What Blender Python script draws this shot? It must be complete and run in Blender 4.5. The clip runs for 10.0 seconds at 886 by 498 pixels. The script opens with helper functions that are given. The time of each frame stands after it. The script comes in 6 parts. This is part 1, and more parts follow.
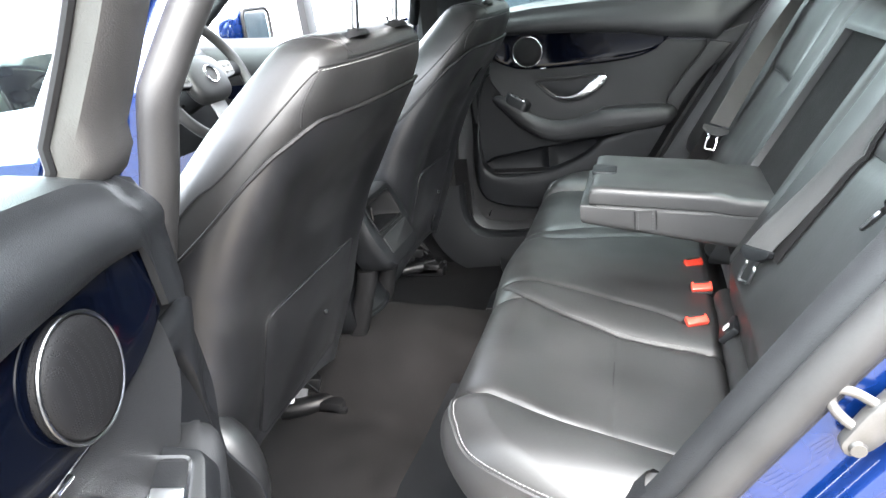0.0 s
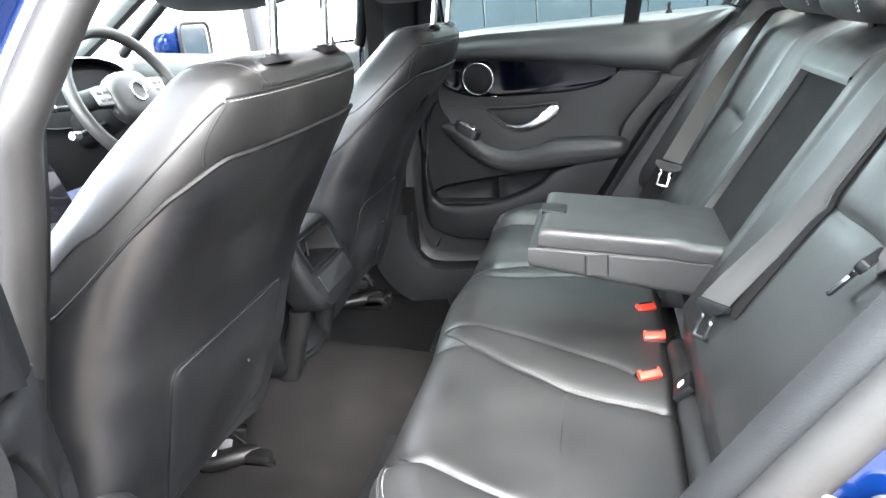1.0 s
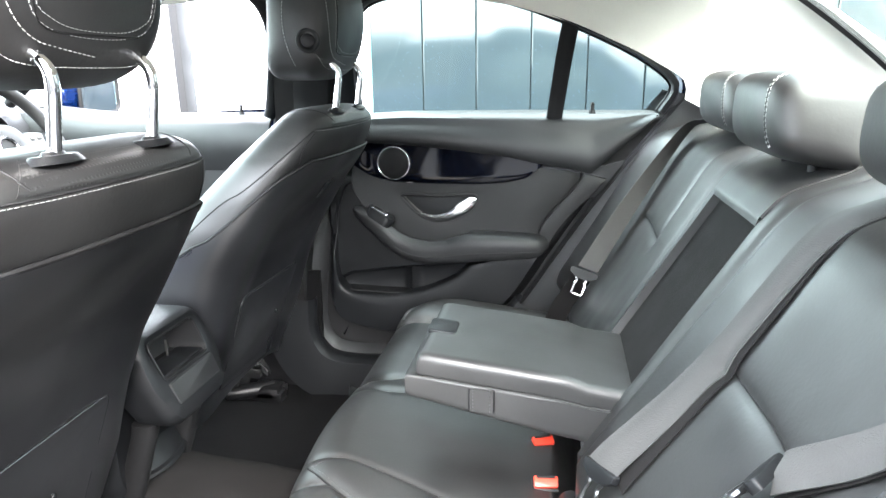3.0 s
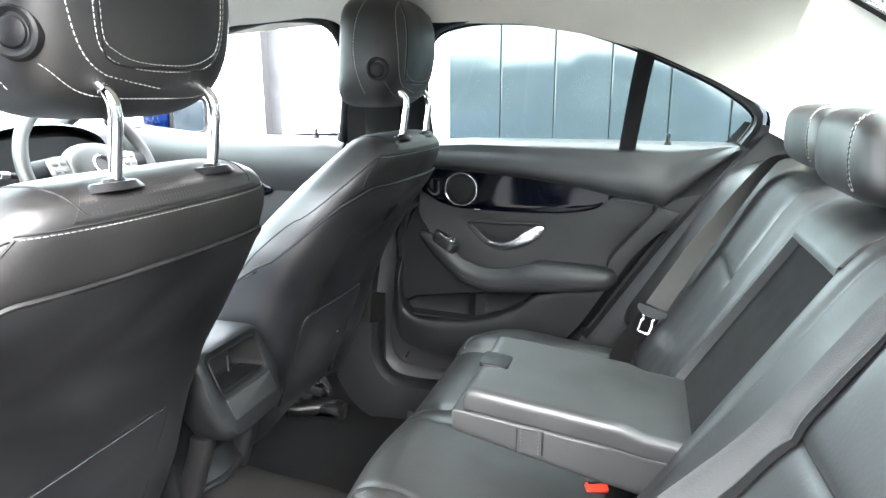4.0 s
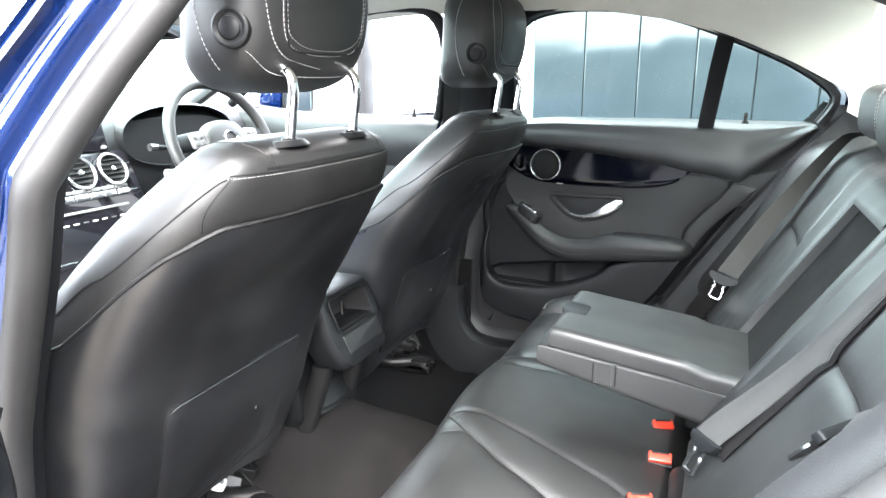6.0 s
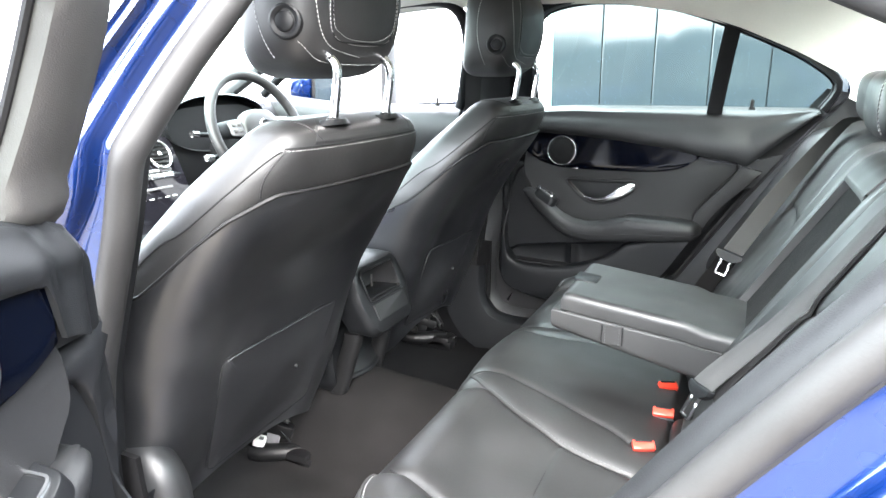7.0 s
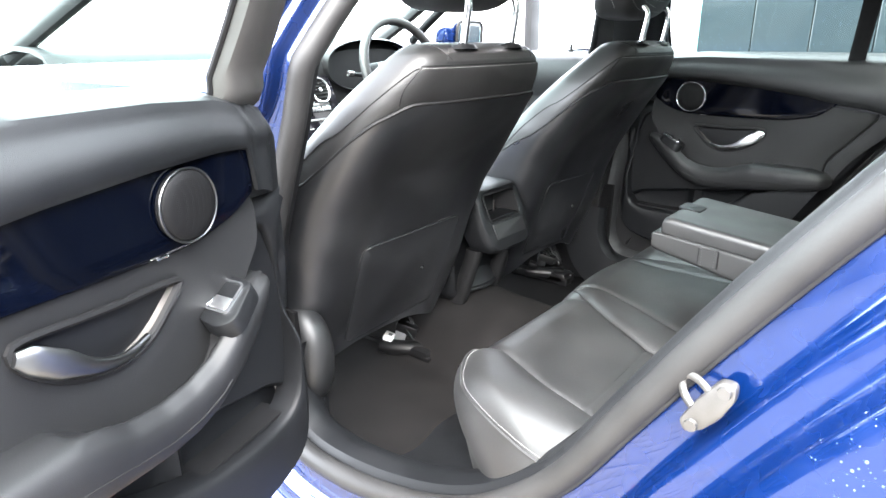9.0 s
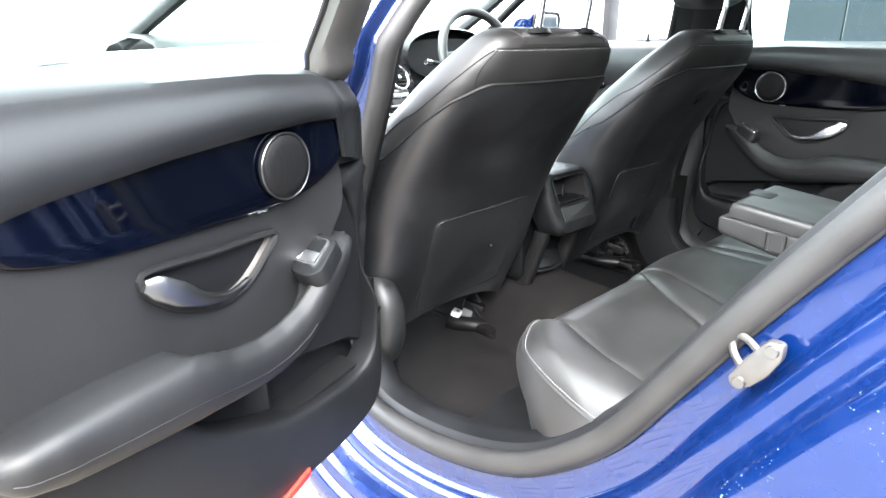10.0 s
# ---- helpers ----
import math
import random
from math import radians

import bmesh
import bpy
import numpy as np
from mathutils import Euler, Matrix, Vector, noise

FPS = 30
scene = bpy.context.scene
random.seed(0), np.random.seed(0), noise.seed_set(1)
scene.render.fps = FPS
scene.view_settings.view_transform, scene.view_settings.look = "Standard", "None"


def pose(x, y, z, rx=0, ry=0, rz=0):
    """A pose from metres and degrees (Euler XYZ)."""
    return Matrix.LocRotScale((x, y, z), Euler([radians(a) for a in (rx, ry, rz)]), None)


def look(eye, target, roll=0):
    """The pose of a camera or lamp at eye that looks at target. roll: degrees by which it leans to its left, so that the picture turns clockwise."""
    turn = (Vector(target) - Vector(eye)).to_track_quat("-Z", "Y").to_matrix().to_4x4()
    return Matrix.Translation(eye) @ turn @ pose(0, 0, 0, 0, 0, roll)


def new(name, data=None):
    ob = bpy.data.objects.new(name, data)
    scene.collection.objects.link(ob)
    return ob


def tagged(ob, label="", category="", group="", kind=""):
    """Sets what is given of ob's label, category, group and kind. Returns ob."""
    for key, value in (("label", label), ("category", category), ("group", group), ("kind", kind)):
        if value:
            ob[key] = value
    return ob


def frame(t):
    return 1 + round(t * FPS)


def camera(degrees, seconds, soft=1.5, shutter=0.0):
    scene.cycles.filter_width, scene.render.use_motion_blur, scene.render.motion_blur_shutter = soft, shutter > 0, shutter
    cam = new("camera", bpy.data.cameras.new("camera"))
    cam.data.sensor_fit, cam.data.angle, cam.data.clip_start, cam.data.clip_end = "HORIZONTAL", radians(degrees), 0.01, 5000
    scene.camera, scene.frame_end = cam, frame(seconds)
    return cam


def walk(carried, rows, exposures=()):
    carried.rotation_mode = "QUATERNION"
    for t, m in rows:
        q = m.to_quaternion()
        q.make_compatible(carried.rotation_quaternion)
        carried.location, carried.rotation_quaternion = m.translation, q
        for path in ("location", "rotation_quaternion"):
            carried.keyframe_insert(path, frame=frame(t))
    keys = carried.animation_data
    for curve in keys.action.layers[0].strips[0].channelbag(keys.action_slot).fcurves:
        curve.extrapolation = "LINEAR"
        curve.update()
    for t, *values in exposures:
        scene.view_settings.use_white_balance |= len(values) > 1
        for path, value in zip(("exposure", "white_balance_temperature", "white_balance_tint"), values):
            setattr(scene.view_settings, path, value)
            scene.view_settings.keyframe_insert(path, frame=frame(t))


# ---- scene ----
cam = camera(69.3, 10.0)
PATH = [
    (0, (0.359, -1.211, 0.837), (-0.268, 0.543, 0.109), -8.5),
    (0.5, (0.357, -1.16, 0.832), (-0.205, 0.615, 0.101), -8.7),
    (1, (0.36, -1.107, 0.84), (-0.133, 0.703, 0.147), -6.1),
    (1.5, (0.363, -1.07, 0.847), (-0.051, 0.781, 0.21), -4.6),
    (2, (0.378, -1.03, 0.85), (0.082, 0.854, 0.247), -2.4),
    (2.2, (0.388, -1.01, 0.855), (0.112, 0.883, 0.269), -1.9),
    (3.3, (0.455, -0.903, 0.884), (0.053, 0.99, 0.377), -0.6),
    (3.5, (0.46, -0.893, 0.888), (0.011, 0.993, 0.397), -0.6),
    (4, (0.469, -0.904, 0.887), (-0.113, 0.953, 0.425), -0.1),
    (4.5, (0.482, -0.938, 0.885), (-0.169, 0.893, 0.414), -0.0),
    (5, (0.479, -0.973, 0.884), (-0.251, 0.822, 0.389), -0.2),
    (5.5, (0.485, -1.02, 0.882), (-0.28, 0.76, 0.386), -0.1),
    (7, (0.538, -1.181, 0.868), (-0.309, 0.554, 0.349), -0.5),
    (7.5, (0.563, -1.232, 0.859), (-0.295, 0.498, 0.34), -0.1),
    (8, (0.578, -1.271, 0.847), (-0.337, 0.423, 0.307), 0.1),
    (8.5, (0.617, -1.291, 0.834), (-0.416, 0.318, 0.248), 0.2),
    (9, (0.669, -1.315, 0.822), (-0.52, 0.168, 0.198), -0.1),
    (9.5, (0.68, -1.34, 0.808), (-0.586, 0.074, 0.177), 0.3),
    (10, (0.721, -1.373, 0.804), (-0.626, -0.038, 0.168), 0.0),
]
walk(cam, [(t, look(eye, target, roll)) for t, eye, target, roll in PATH], exposures=[(0.0, 4.46), (1.0, 4.72), (3.5, 4.75), (5.5, 4.70), (7.5, 4.65), (8.5, 4.46), (10.0, 4.26)])

# ---- light: bright overcast sky, faint soft sun ----
world = bpy.data.worlds.new("overcast")
scene.world = world
world.use_nodes = True
wn = world.node_tree.nodes
wl = world.node_tree.links
sky = wn.new("ShaderNodeTexSky")
sky.sky_type = "NISHITA"
sky.sun_disc = False
sky.sun_elevation = radians(48)
sky.sun_rotation = radians(150)
sky.air_density, sky.dust_density = 1.0, 6.0
grey = wn.new("ShaderNodeMixRGB")
grey.inputs[0].default_value = 0.75
grey.inputs[2].default_value = (8.85, 9.4, 10.15, 1)
wl.new(sky.outputs[0], grey.inputs[1])
wl.new(grey.outputs[0], wn["Background"].inputs[0])
wn["Background"].inputs[1].default_value = 0.175
sun = new("sun", bpy.data.lights.new("sun", "SUN"))
sun.data.energy, sun.data.angle, sun.data.color = 1.15, radians(80), (1.0, 0.97, 0.92)
sun.matrix_world = look((1.5, -2.6, 4.4), (0, 0, 0.5))


# ---- materials ----
def mat(name, color, rough=0.5, metal=0.0, vary=0.15, vscale=6.0, grain=0.0, gscale=300.0, coat=0.0, wear=0.0, gvor=False, spec=0.5):
    """A surface with colour variation at two scales, uneven gloss and fine relief."""
    m = bpy.data.materials.new(name)
    m.use_nodes = True
    n, l = m.node_tree.nodes, m.node_tree.links
    b = n["Principled BSDF"]
    b.inputs["Metallic"].default_value = metal
    b.inputs["Coat Weight"].default_value = coat
    b.inputs["Coat Roughness"].default_value = 0.03
    b.inputs["Specular IOR Level"].default_value = spec
    co = n.new("ShaderNodeTexCoord")
    big = n.new("ShaderNodeTexNoise")
    big.inputs["Scale"].default_value, big.inputs["Detail"].default_value = vscale, 1.5
    l.new(co.outputs["Object"], big.inputs["Vector"])
    fine = n.new("ShaderNodeTexNoise")
    fine.inputs["Scale"].default_value, fine.inputs["Detail"].default_value = vscale * 22, 3
    l.new(co.outputs["Object"], fine.inputs["Vector"])
    add = n.new("ShaderNodeMath")
    add.operation = "MULTIPLY_ADD"
    l.new(fine.outputs[0], add.inputs[0])
    add.inputs[1].default_value = 0.4
    l.new(big.outputs[0], add.inputs[2])
    ramp = n.new("ShaderNodeMapRange")
    ramp.inputs["From Min"].default_value, ramp.inputs["From Max"].default_value = 0.45, 0.95
    ramp.inputs["To Min"].default_value, ramp.inputs["To Max"].default_value = 1 - vary, 1 + vary
    ramp.clamp = False
    l.new(add.outputs[0], ramp.inputs[0])
    mul = n.new("ShaderNodeVectorMath")
    mul.operation = "SCALE"
    mul.inputs[0].default_value = color
    l.new(ramp.outputs[0], mul.inputs["Scale"])
    l.new(mul.outputs[0], b.inputs["Base Color"])
    rr = n.new("ShaderNodeMapRange")
    rr.inputs["From Min"].default_value, rr.inputs["From Max"].default_value = 0.3, 0.7
    rr.inputs["To Min"].default_value, rr.inputs["To Max"].default_value = max(0.02, rough - 0.06 - wear), rough + 0.06 + wear
    rr.clamp = False
    l.new(big.outputs[0], rr.inputs[0])
    l.new(rr.outputs[0], b.inputs["Roughness"])
    if grain:
        g = n.new("ShaderNodeTexVoronoi" if gvor else "ShaderNodeTexNoise")
        g.inputs["Scale"].default_value = gscale
        if gvor:
            g.feature = "DISTANCE_TO_EDGE"
        l.new(co.outputs["Object"], g.inputs["Vector"])
        bump = n.new("ShaderNodeBump")
        bump.inputs["Strength"].default_value = grain
        bump.inputs["Distance"].default_value = 0.001
        l.new(g.outputs[0], bump.inputs["Height"])
        l.new(bump.outputs[0], b.inputs["Normal"])
    return m


LEATHER = mat("black_leather", (0.0092, 0.0092, 0.0094), 0.50, vary=0.14, vscale=9, grain=0.16, gscale=170, wear=0.04, spec=0.56)
SHELL = mat("black_shell_vinyl", (0.0054, 0.0058, 0.0070), 0.41, spec=0.95, vary=0.12, vscale=7, grain=0.12, gscale=700, gvor=True, wear=0.05)
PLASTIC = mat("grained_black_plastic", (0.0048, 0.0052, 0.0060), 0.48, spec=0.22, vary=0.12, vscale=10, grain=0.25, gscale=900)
PANEL = mat("soft_door_vinyl", (0.0040, 0.0045, 0.0052), 0.46, spec=0.36, vary=0.10, vscale=8, grain=0.3, gscale=650, gvor=True)
FRAME_LIT = mat("lit_grained_vinyl", (0.030, 0.0285, 0.027), 0.55, vary=0.12, vscale=10, grain=0.25, gscale=700)
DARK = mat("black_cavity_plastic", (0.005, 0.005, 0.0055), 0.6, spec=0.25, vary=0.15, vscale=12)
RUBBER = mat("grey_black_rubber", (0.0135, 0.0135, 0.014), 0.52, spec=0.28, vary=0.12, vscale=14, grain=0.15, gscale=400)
SEAL_LIT = mat("lit_grey_rubber", (0.0175, 0.0172, 0.0172), 0.52, spec=0.28, vary=0.15, vscale=14, grain=0.15, gscale=400)
CARPET = mat("dark_carpet", (0.0026, 0.0025, 0.0028), 0.95, vary=0.35, vscale=18, grain=1.0, gscale=900, spec=0.1)
MATCLOTH = mat("velour_mat", (0.0076, 0.0072, 0.0074), 0.95, vary=0.35, vscale=14, grain=1.0, gscale=1100, spec=0.1)
CAPPLASTIC = mat("satin_grey_plastic", (0.0085, 0.0088, 0.0095), 0.44, vary=0.1, vscale=12, grain=0.15, gscale=900)
PERFLEATHER = mat("perforated_leather", (0.0085, 0.0086, 0.0090), 0.48, vary=0.12, vscale=9)
GLOSS = mat("dark_blue_piano_lacquer", (0.0006, 0.0010, 0.0026), 0.06, vary=0.1, spec=0.20)
BLUE = mat("brilliant_blue_metallic", (0.0009, 0.0128, 0.076), 0.26, metal=0.55, vary=0.06, vscale=30, coat=1.0)
CHROME = mat("polished_chrome", (0.85, 0.86, 0.87), 0.07, metal=1.0, vary=0.03)
# satin chrome with its colour darkened to tone down bright sky reflections
SATIN_DIMMED = mat("dimmed_satin_chrome", (0.15, 0.153, 0.156), 0.32, metal=1.0, vary=0.06)
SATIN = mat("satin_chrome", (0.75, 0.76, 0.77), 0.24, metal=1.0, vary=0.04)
STEEL = mat("zinc_steel", (0.115, 0.112, 0.108), 0.40, metal=0.8, vary=0.12, vscale=40)
THREAD = mat("pale_thread", (0.42, 0.42, 0.41), 0.8, vary=0.1)
GREYTHREAD = mat("grey_thread", (0.22, 0.22, 0.22), 0.8, vary=0.1)
WETDROP = mat("pale_water_drop", (0.06, 0.09, 0.15), 0.05, vary=0.1)
DARKTHREAD = mat("dark_thread", (0.05, 0.05, 0.052), 0.8, vary=0.1)
CREAM = mat("cream_headliner_cloth", (0.74, 0.72, 0.65), 0.95, vary=0.04, vscale=10, grain=0.35, gscale=1400, spec=0.1)
CREAMHARD = mat("cream_pillar_plastic", (0.84, 0.83, 0.79), 0.6, vary=0.03, vscale=10, grain=0.15, gscale=1200)
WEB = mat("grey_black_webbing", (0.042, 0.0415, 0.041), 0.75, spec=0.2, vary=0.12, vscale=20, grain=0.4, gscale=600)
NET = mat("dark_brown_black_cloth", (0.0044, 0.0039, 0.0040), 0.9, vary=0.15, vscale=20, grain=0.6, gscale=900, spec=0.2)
RED = mat("red_button_plastic", (0.52, 0.040, 0.022), 0.35, vary=0.06)
WHITE = mat("white_plastic", (0.78, 0.78, 0.76), 0.45, vary=0.05)
GREYP = mat("grey_plastic", (0.14, 0.14, 0.145), 0.45, vary=0.08)
BLACKMETAL = mat("black_painted_steel", (0.005, 0.005, 0.0055), 0.40, spec=0.25, vary=0.2, vscale=25)
SCREEN = mat("black_glass_screen", (0.006, 0.006, 0.008), 0.06, vary=0.05, coat=0.5)
REDLENS = mat("red_reflector", (0.65, 0.02, 0.01), 0.15, vary=0.1, coat=0.6)
BOARD = mat("dark_green_grey_cladding", (0.016, 0.022, 0.026), 0.13, vary=0.12, vscale=1.2, spec=0.55)
TRIMLEATHER = mat("coarse_grained_black_vinyl", (0.0085, 0.009, 0.0098), 0.52, spec=0.25, vary=0.15, vscale=9, grain=0.28, gscale=360, gvor=True, wear=0.04)
RECESS = mat("brushed_dark_metal", (0.075, 0.070, 0.065), 0.42, metal=0.5, vary=0.12, vscale=30)
MIDPANEL = mat("matt_door_vinyl", (0.0062, 0.0065, 0.0071), 0.60, spec=0.30, vary=0.12, vscale=8, grain=0.35, gscale=700, gvor=True)
ARMPAD = mat("soft_black_armrest_vinyl", (0.0050, 0.0053, 0.0060), 0.56, spec=0.34, vary=0.10, vscale=8, grain=0.2, gscale=600, gvor=True)
FOOTTRIM = mat("dark_grey_trim_plastic", (0.016, 0.0165, 0.0175), 0.5, spec=0.3, vary=0.1, vscale=9, grain=0.2, gscale=900)
PAVER = mat("sandstone_paver", (0.145, 0.122, 0.092), 0.75, vary=0.3, vscale=9, grain=0.6, gscale=120)
ASPHALT = mat("grey_yard", (0.085, 0.086, 0.088), 0.85, vary=0.2, vscale=3, grain=0.7, gscale=90)
POST = mat("grey_painted_timber", (0.34, 0.33, 0.32), 0.7, vary=0.2, vscale=5, grain=0.4, gscale=60)
PALEGLASS = mat("pale_car_window", (0.50, 0.62, 0.62), 0.08, vary=0.1, coat=0.6)
TEAL = mat("pale_teal_metal", (0.35, 0.60, 0.60), 0.4, vary=0.08)
WALLDARK = mat("unseen_wall_dark", (0.088, 0.082, 0.078), 0.85, vary=0.3, vscale=3, grain=0.5, gscale=30)
TYRE = mat("tyre_rubber", (0.02, 0.02, 0.02), 0.8, vary=0.15)
PALECAR = mat("white_car_paint", (0.75, 0.76, 0.78), 0.2, vary=0.03, coat=0.8)


def glass(name, tint=(1, 1, 1), amount=0.96, rough=0.0):
    """A thin pane: clear transmission with a real reflection on top."""
    m = bpy.data.materials.new(name)
    m.use_nodes = True
    n, l = m.node_tree.nodes, m.node_tree.links
    n.remove(n["Principled BSDF"])
    tr, gl, mx, fr = n.new("ShaderNodeBsdfTransparent"), n.new("ShaderNodeBsdfGlossy"), n.new("ShaderNodeMixShader"), n.new("ShaderNodeLayerWeight")
    pw, sc = n.new("ShaderNodeMath"), n.new("ShaderNodeMapRange")
    pw.operation, pw.inputs[1].default_value = "POWER", 5.0
    sc.inputs["To Min"].default_value, sc.inputs["To Max"].default_value = 0.022, 0.5
    tr.inputs[0].default_value = (*[c * amount for c in tint], 1)
    gl.inputs["Roughness"].default_value = rough
    l.new(fr.outputs["Facing"], pw.inputs[0])
    l.new(pw.outputs[0], sc.inputs[0])
    l.new(sc.outputs[0], mx.inputs[0])
    l.new(tr.outputs[0], mx.inputs[1])
    l.new(gl.outputs[0], mx.inputs[2])
    l.new(mx.outputs[0], n["Material Output"].inputs[0])
    return m


GLASS = glass("clear_car_glass", (0.93, 1.0, 0.97))

def perforate(m, scale, strength):
    """Rows of tiny holes pressed into a surface."""
    n, l = m.node_tree.nodes, m.node_tree.links
    co = n.new("ShaderNodeTexCoord")
    v = n.new("ShaderNodeTexVoronoi")
    v.inputs["Scale"].default_value, v.inputs["Randomness"].default_value = scale, 0.0
    l.new(co.outputs["Object"], v.inputs["Vector"])
    r = n.new("ShaderNodeMapRange")
    r.inputs["From Min"].default_value, r.inputs["From Max"].default_value = 0.22, 0.34
    l.new(v.outputs["Distance"], r.inputs[0])
    bump = n.new("ShaderNodeBump")
    bump.inputs["Strength"].default_value, bump.inputs["Distance"].default_value = strength, 0.001
    l.new(r.outputs[0], bump.inputs["Height"])
    l.new(bump.outputs[0], n["Principled BSDF"].inputs["Normal"])
    return m


SPEAKER = perforate(mat("perforated_grille", (0.0045, 0.0045, 0.0048), 0.6, vary=0.1, spec=0.12), 480, 0.45)
perforate(PERFLEATHER, 210, 0.3)

# ---- mesh helpers ----
def finish(bm, name, material, sharp=38):
    bmesh.ops.recalc_face_normals(bm, faces=bm.faces)
    me = bpy.data.meshes.new(name)
    bm.to_mesh(me)
    bm.free()
    me.shade_smooth()
    me.set_sharp_from_angle(angle=radians(sharp))
    me.materials.append(material)
    return me


def thing(name, base, label, category, group="", kind=""):
    """A top-level thing: an Empty at its base, which parents its parts."""
    ob = new(name)
    ob.location = base
    ob.empty_display_size = 0.05
    bpy.context.view_layer.update()
    return tagged(ob, label, category, group, kind)


def part(name, bm, material, parent, label="", sharp=38, kind=""):
    """One mesh object under a thing or a part; its vertices are given in the world."""
    ob = new(name, finish(bm, name, material, sharp))
    if parent:
        ob.parent = parent
        if parent.type == "EMPTY":
            ob.matrix_parent_inverse = Matrix.Translation(-parent.location)
    return tagged(ob, label, kind=kind)


def whole(name, bm, material, label, category, group="", kind="", sharp=38):
    ob = new(name, finish(bm, name, material, sharp))
    return tagged(ob, label, category, group, kind)


def grid(P, cu=False, cv=False, bm=None):
    """A surface through rows of points."""
    bm = bm or bmesh.new()
    V = [[bm.verts.new(p) for p in row] for row in P]
    nu, nv = len(V), len(V[0])
    for i in range(nu if cu else nu - 1):
        for j in range(nv if cv else nv - 1):
            a, b, c, d = V[i][j], V[(i + 1) % nu][j], V[(i + 1) % nu][(j + 1) % nv], V[i][(j + 1) % nv]
            bm.faces.new((a, b, c, d))
    return bm


def loft(rings, bm=None):
    """Closed rings joined to a solid, capped at both ends."""
    bm = bm or bmesh.new()
    V = [[bm.verts.new(p) for p in r] for r in rings]
    n = len(V[0])
    for a, b in zip(V, V[1:]):
        for j in range(n):
            bm.faces.new((a[j], a[(j + 1) % n], b[(j + 1) % n], b[j]))
    bm.faces.new(V[0][::-1])
    bm.faces.new(V[-1])
    return bm


def slab(P, t):
    """A surface through rows of points, given the thickness t away from its normal."""
    return thicken(grid(P), t)


def thicken(bm, t):
    """Gives an open sheet the thickness t, against its normals, with a closed rim."""
    bmesh.ops.recalc_face_normals(bm, faces=bm.faces)
    bm.normal_update()
    twin = {v: bm.verts.new(v.co - v.normal * t) for v in bm.verts[:]}
    for f in bm.faces[:]:
        bm.faces.new([twin[v] for v in reversed(f.verts)])
    for e in [e for e in bm.edges if len(e.link_faces) == 1 and e.verts[0] in twin and e.verts[1] in twin]:
        a, b = e.verts
        bm.faces.new((a, b, twin[b], twin[a]))
    return bm


def curve(pts, n, closed=False):
    """n points on a smooth curve through pts, evenly along it."""
    pts = [np.array(p, float) for p in pts]
    k = len(pts)
    dense = []
    for i in range(k if closed else k - 1):
        if closed:
            p0, p1, p2, p3 = pts[i - 1], pts[i], pts[(i + 1) % k], pts[(i + 2) % k]
        else:
            p0, p1, p2, p3 = pts[max(i - 1, 0)], pts[i], pts[i + 1], pts[min(i + 2, k - 1)]
        for j in range(24):
            t = j / 24
            dense.append(0.5 * (2 * p1 + (p2 - p0) * t + (2 * p0 - 5 * p1 + 4 * p2 - p3) * t * t + (3 * p1 - 3 * p2 + p3 - p0) * t ** 3))
    dense.append(pts[0] if closed else pts[-1])
    d = np.array(dense)
    s = np.concatenate([[0], np.cumsum(np.linalg.norm(np.diff(d, axis=0), axis=1))])
    at = np.linspace(0, s[-1], n + 1)[:-1] if closed else np.linspace(0, s[-1], n)
    return np.stack([np.interp(at, s, d[:, c]) for c in range(d.shape[1])], 1)


def tube(pts, r, n=10, closed=False, flat=1.0, up=None, bm=None):
    """A round or oval tube along points; r may be a list."""
    P = [Vector(p) for p in pts]
    k = len(P)
    rings = []
    ref = Vector(up) if up else Vector((0.31, 0.17, 0.93))
    for i in range(k):
        a, b = (P[i - 1], P[(i + 1) % k]) if closed else (P[max(i - 1, 0)], P[min(i + 1, k - 1)])
        d = (b - a).normalized()
        x = (ref - d * ref.dot(d)).normalized()
        y = d.cross(x)
        if not up:
            ref = x
        rad = r[i] if isinstance(r, (list, tuple, np.ndarray)) else r
        rings.append([P[i] + x * math.cos(2 * math.pi * j / n) * rad + y * math.sin(2 * math.pi * j / n) * rad * flat for j in range(n)])
    if closed:
        return grid(rings, cu=True, cv=True, bm=bm)
    return loft(rings, bm)


def rbox(c, size, bev=0.004, turn=None, seg=2, bm=None):
    """A box with rounded edges at c, turned by a matrix."""
    b2 = bmesh.new()
    bmesh.ops.create_cube(b2, size=1)
    bmesh.ops.scale(b2, vec=size, verts=b2.verts)
    if bev:
        bmesh.ops.bevel(b2, geom=b2.edges[:], offset=min(bev, min(size) * 0.45), segments=seg, profile=0.5, affect="EDGES")
    m = Matrix.Translation(c) @ (turn.to_4x4() if turn else Matrix())
    bmesh.ops.transform(b2, matrix=m, verts=b2.verts)
    if bm is None:
        return b2
    me = bpy.data.meshes.new("t")
    b2.to_mesh(me)
    b2.free()
    bm.from_mesh(me)
    bpy.data.meshes.remove(me)
    return bm


def inset(poly, o):
    """A closed outline moved inwards by o (counter-clockwise outlines)."""
    q = np.array(poly, float)
    d = np.roll(q, -1, 0) - np.roll(q, 1, 0)
    d /= np.linalg.norm(d, axis=1)[:, None] + 1e-9
    return q + o * np.stack([-d[:, 1], d[:, 0]], 1)


def ccw(poly):
    q = np.array(poly, float)
    a = np.sum(q[:, 0] * np.roll(q[:, 1], -1) - np.roll(q[:, 0], -1) * q[:, 1])
    return q if a > 0 else q[::-1]


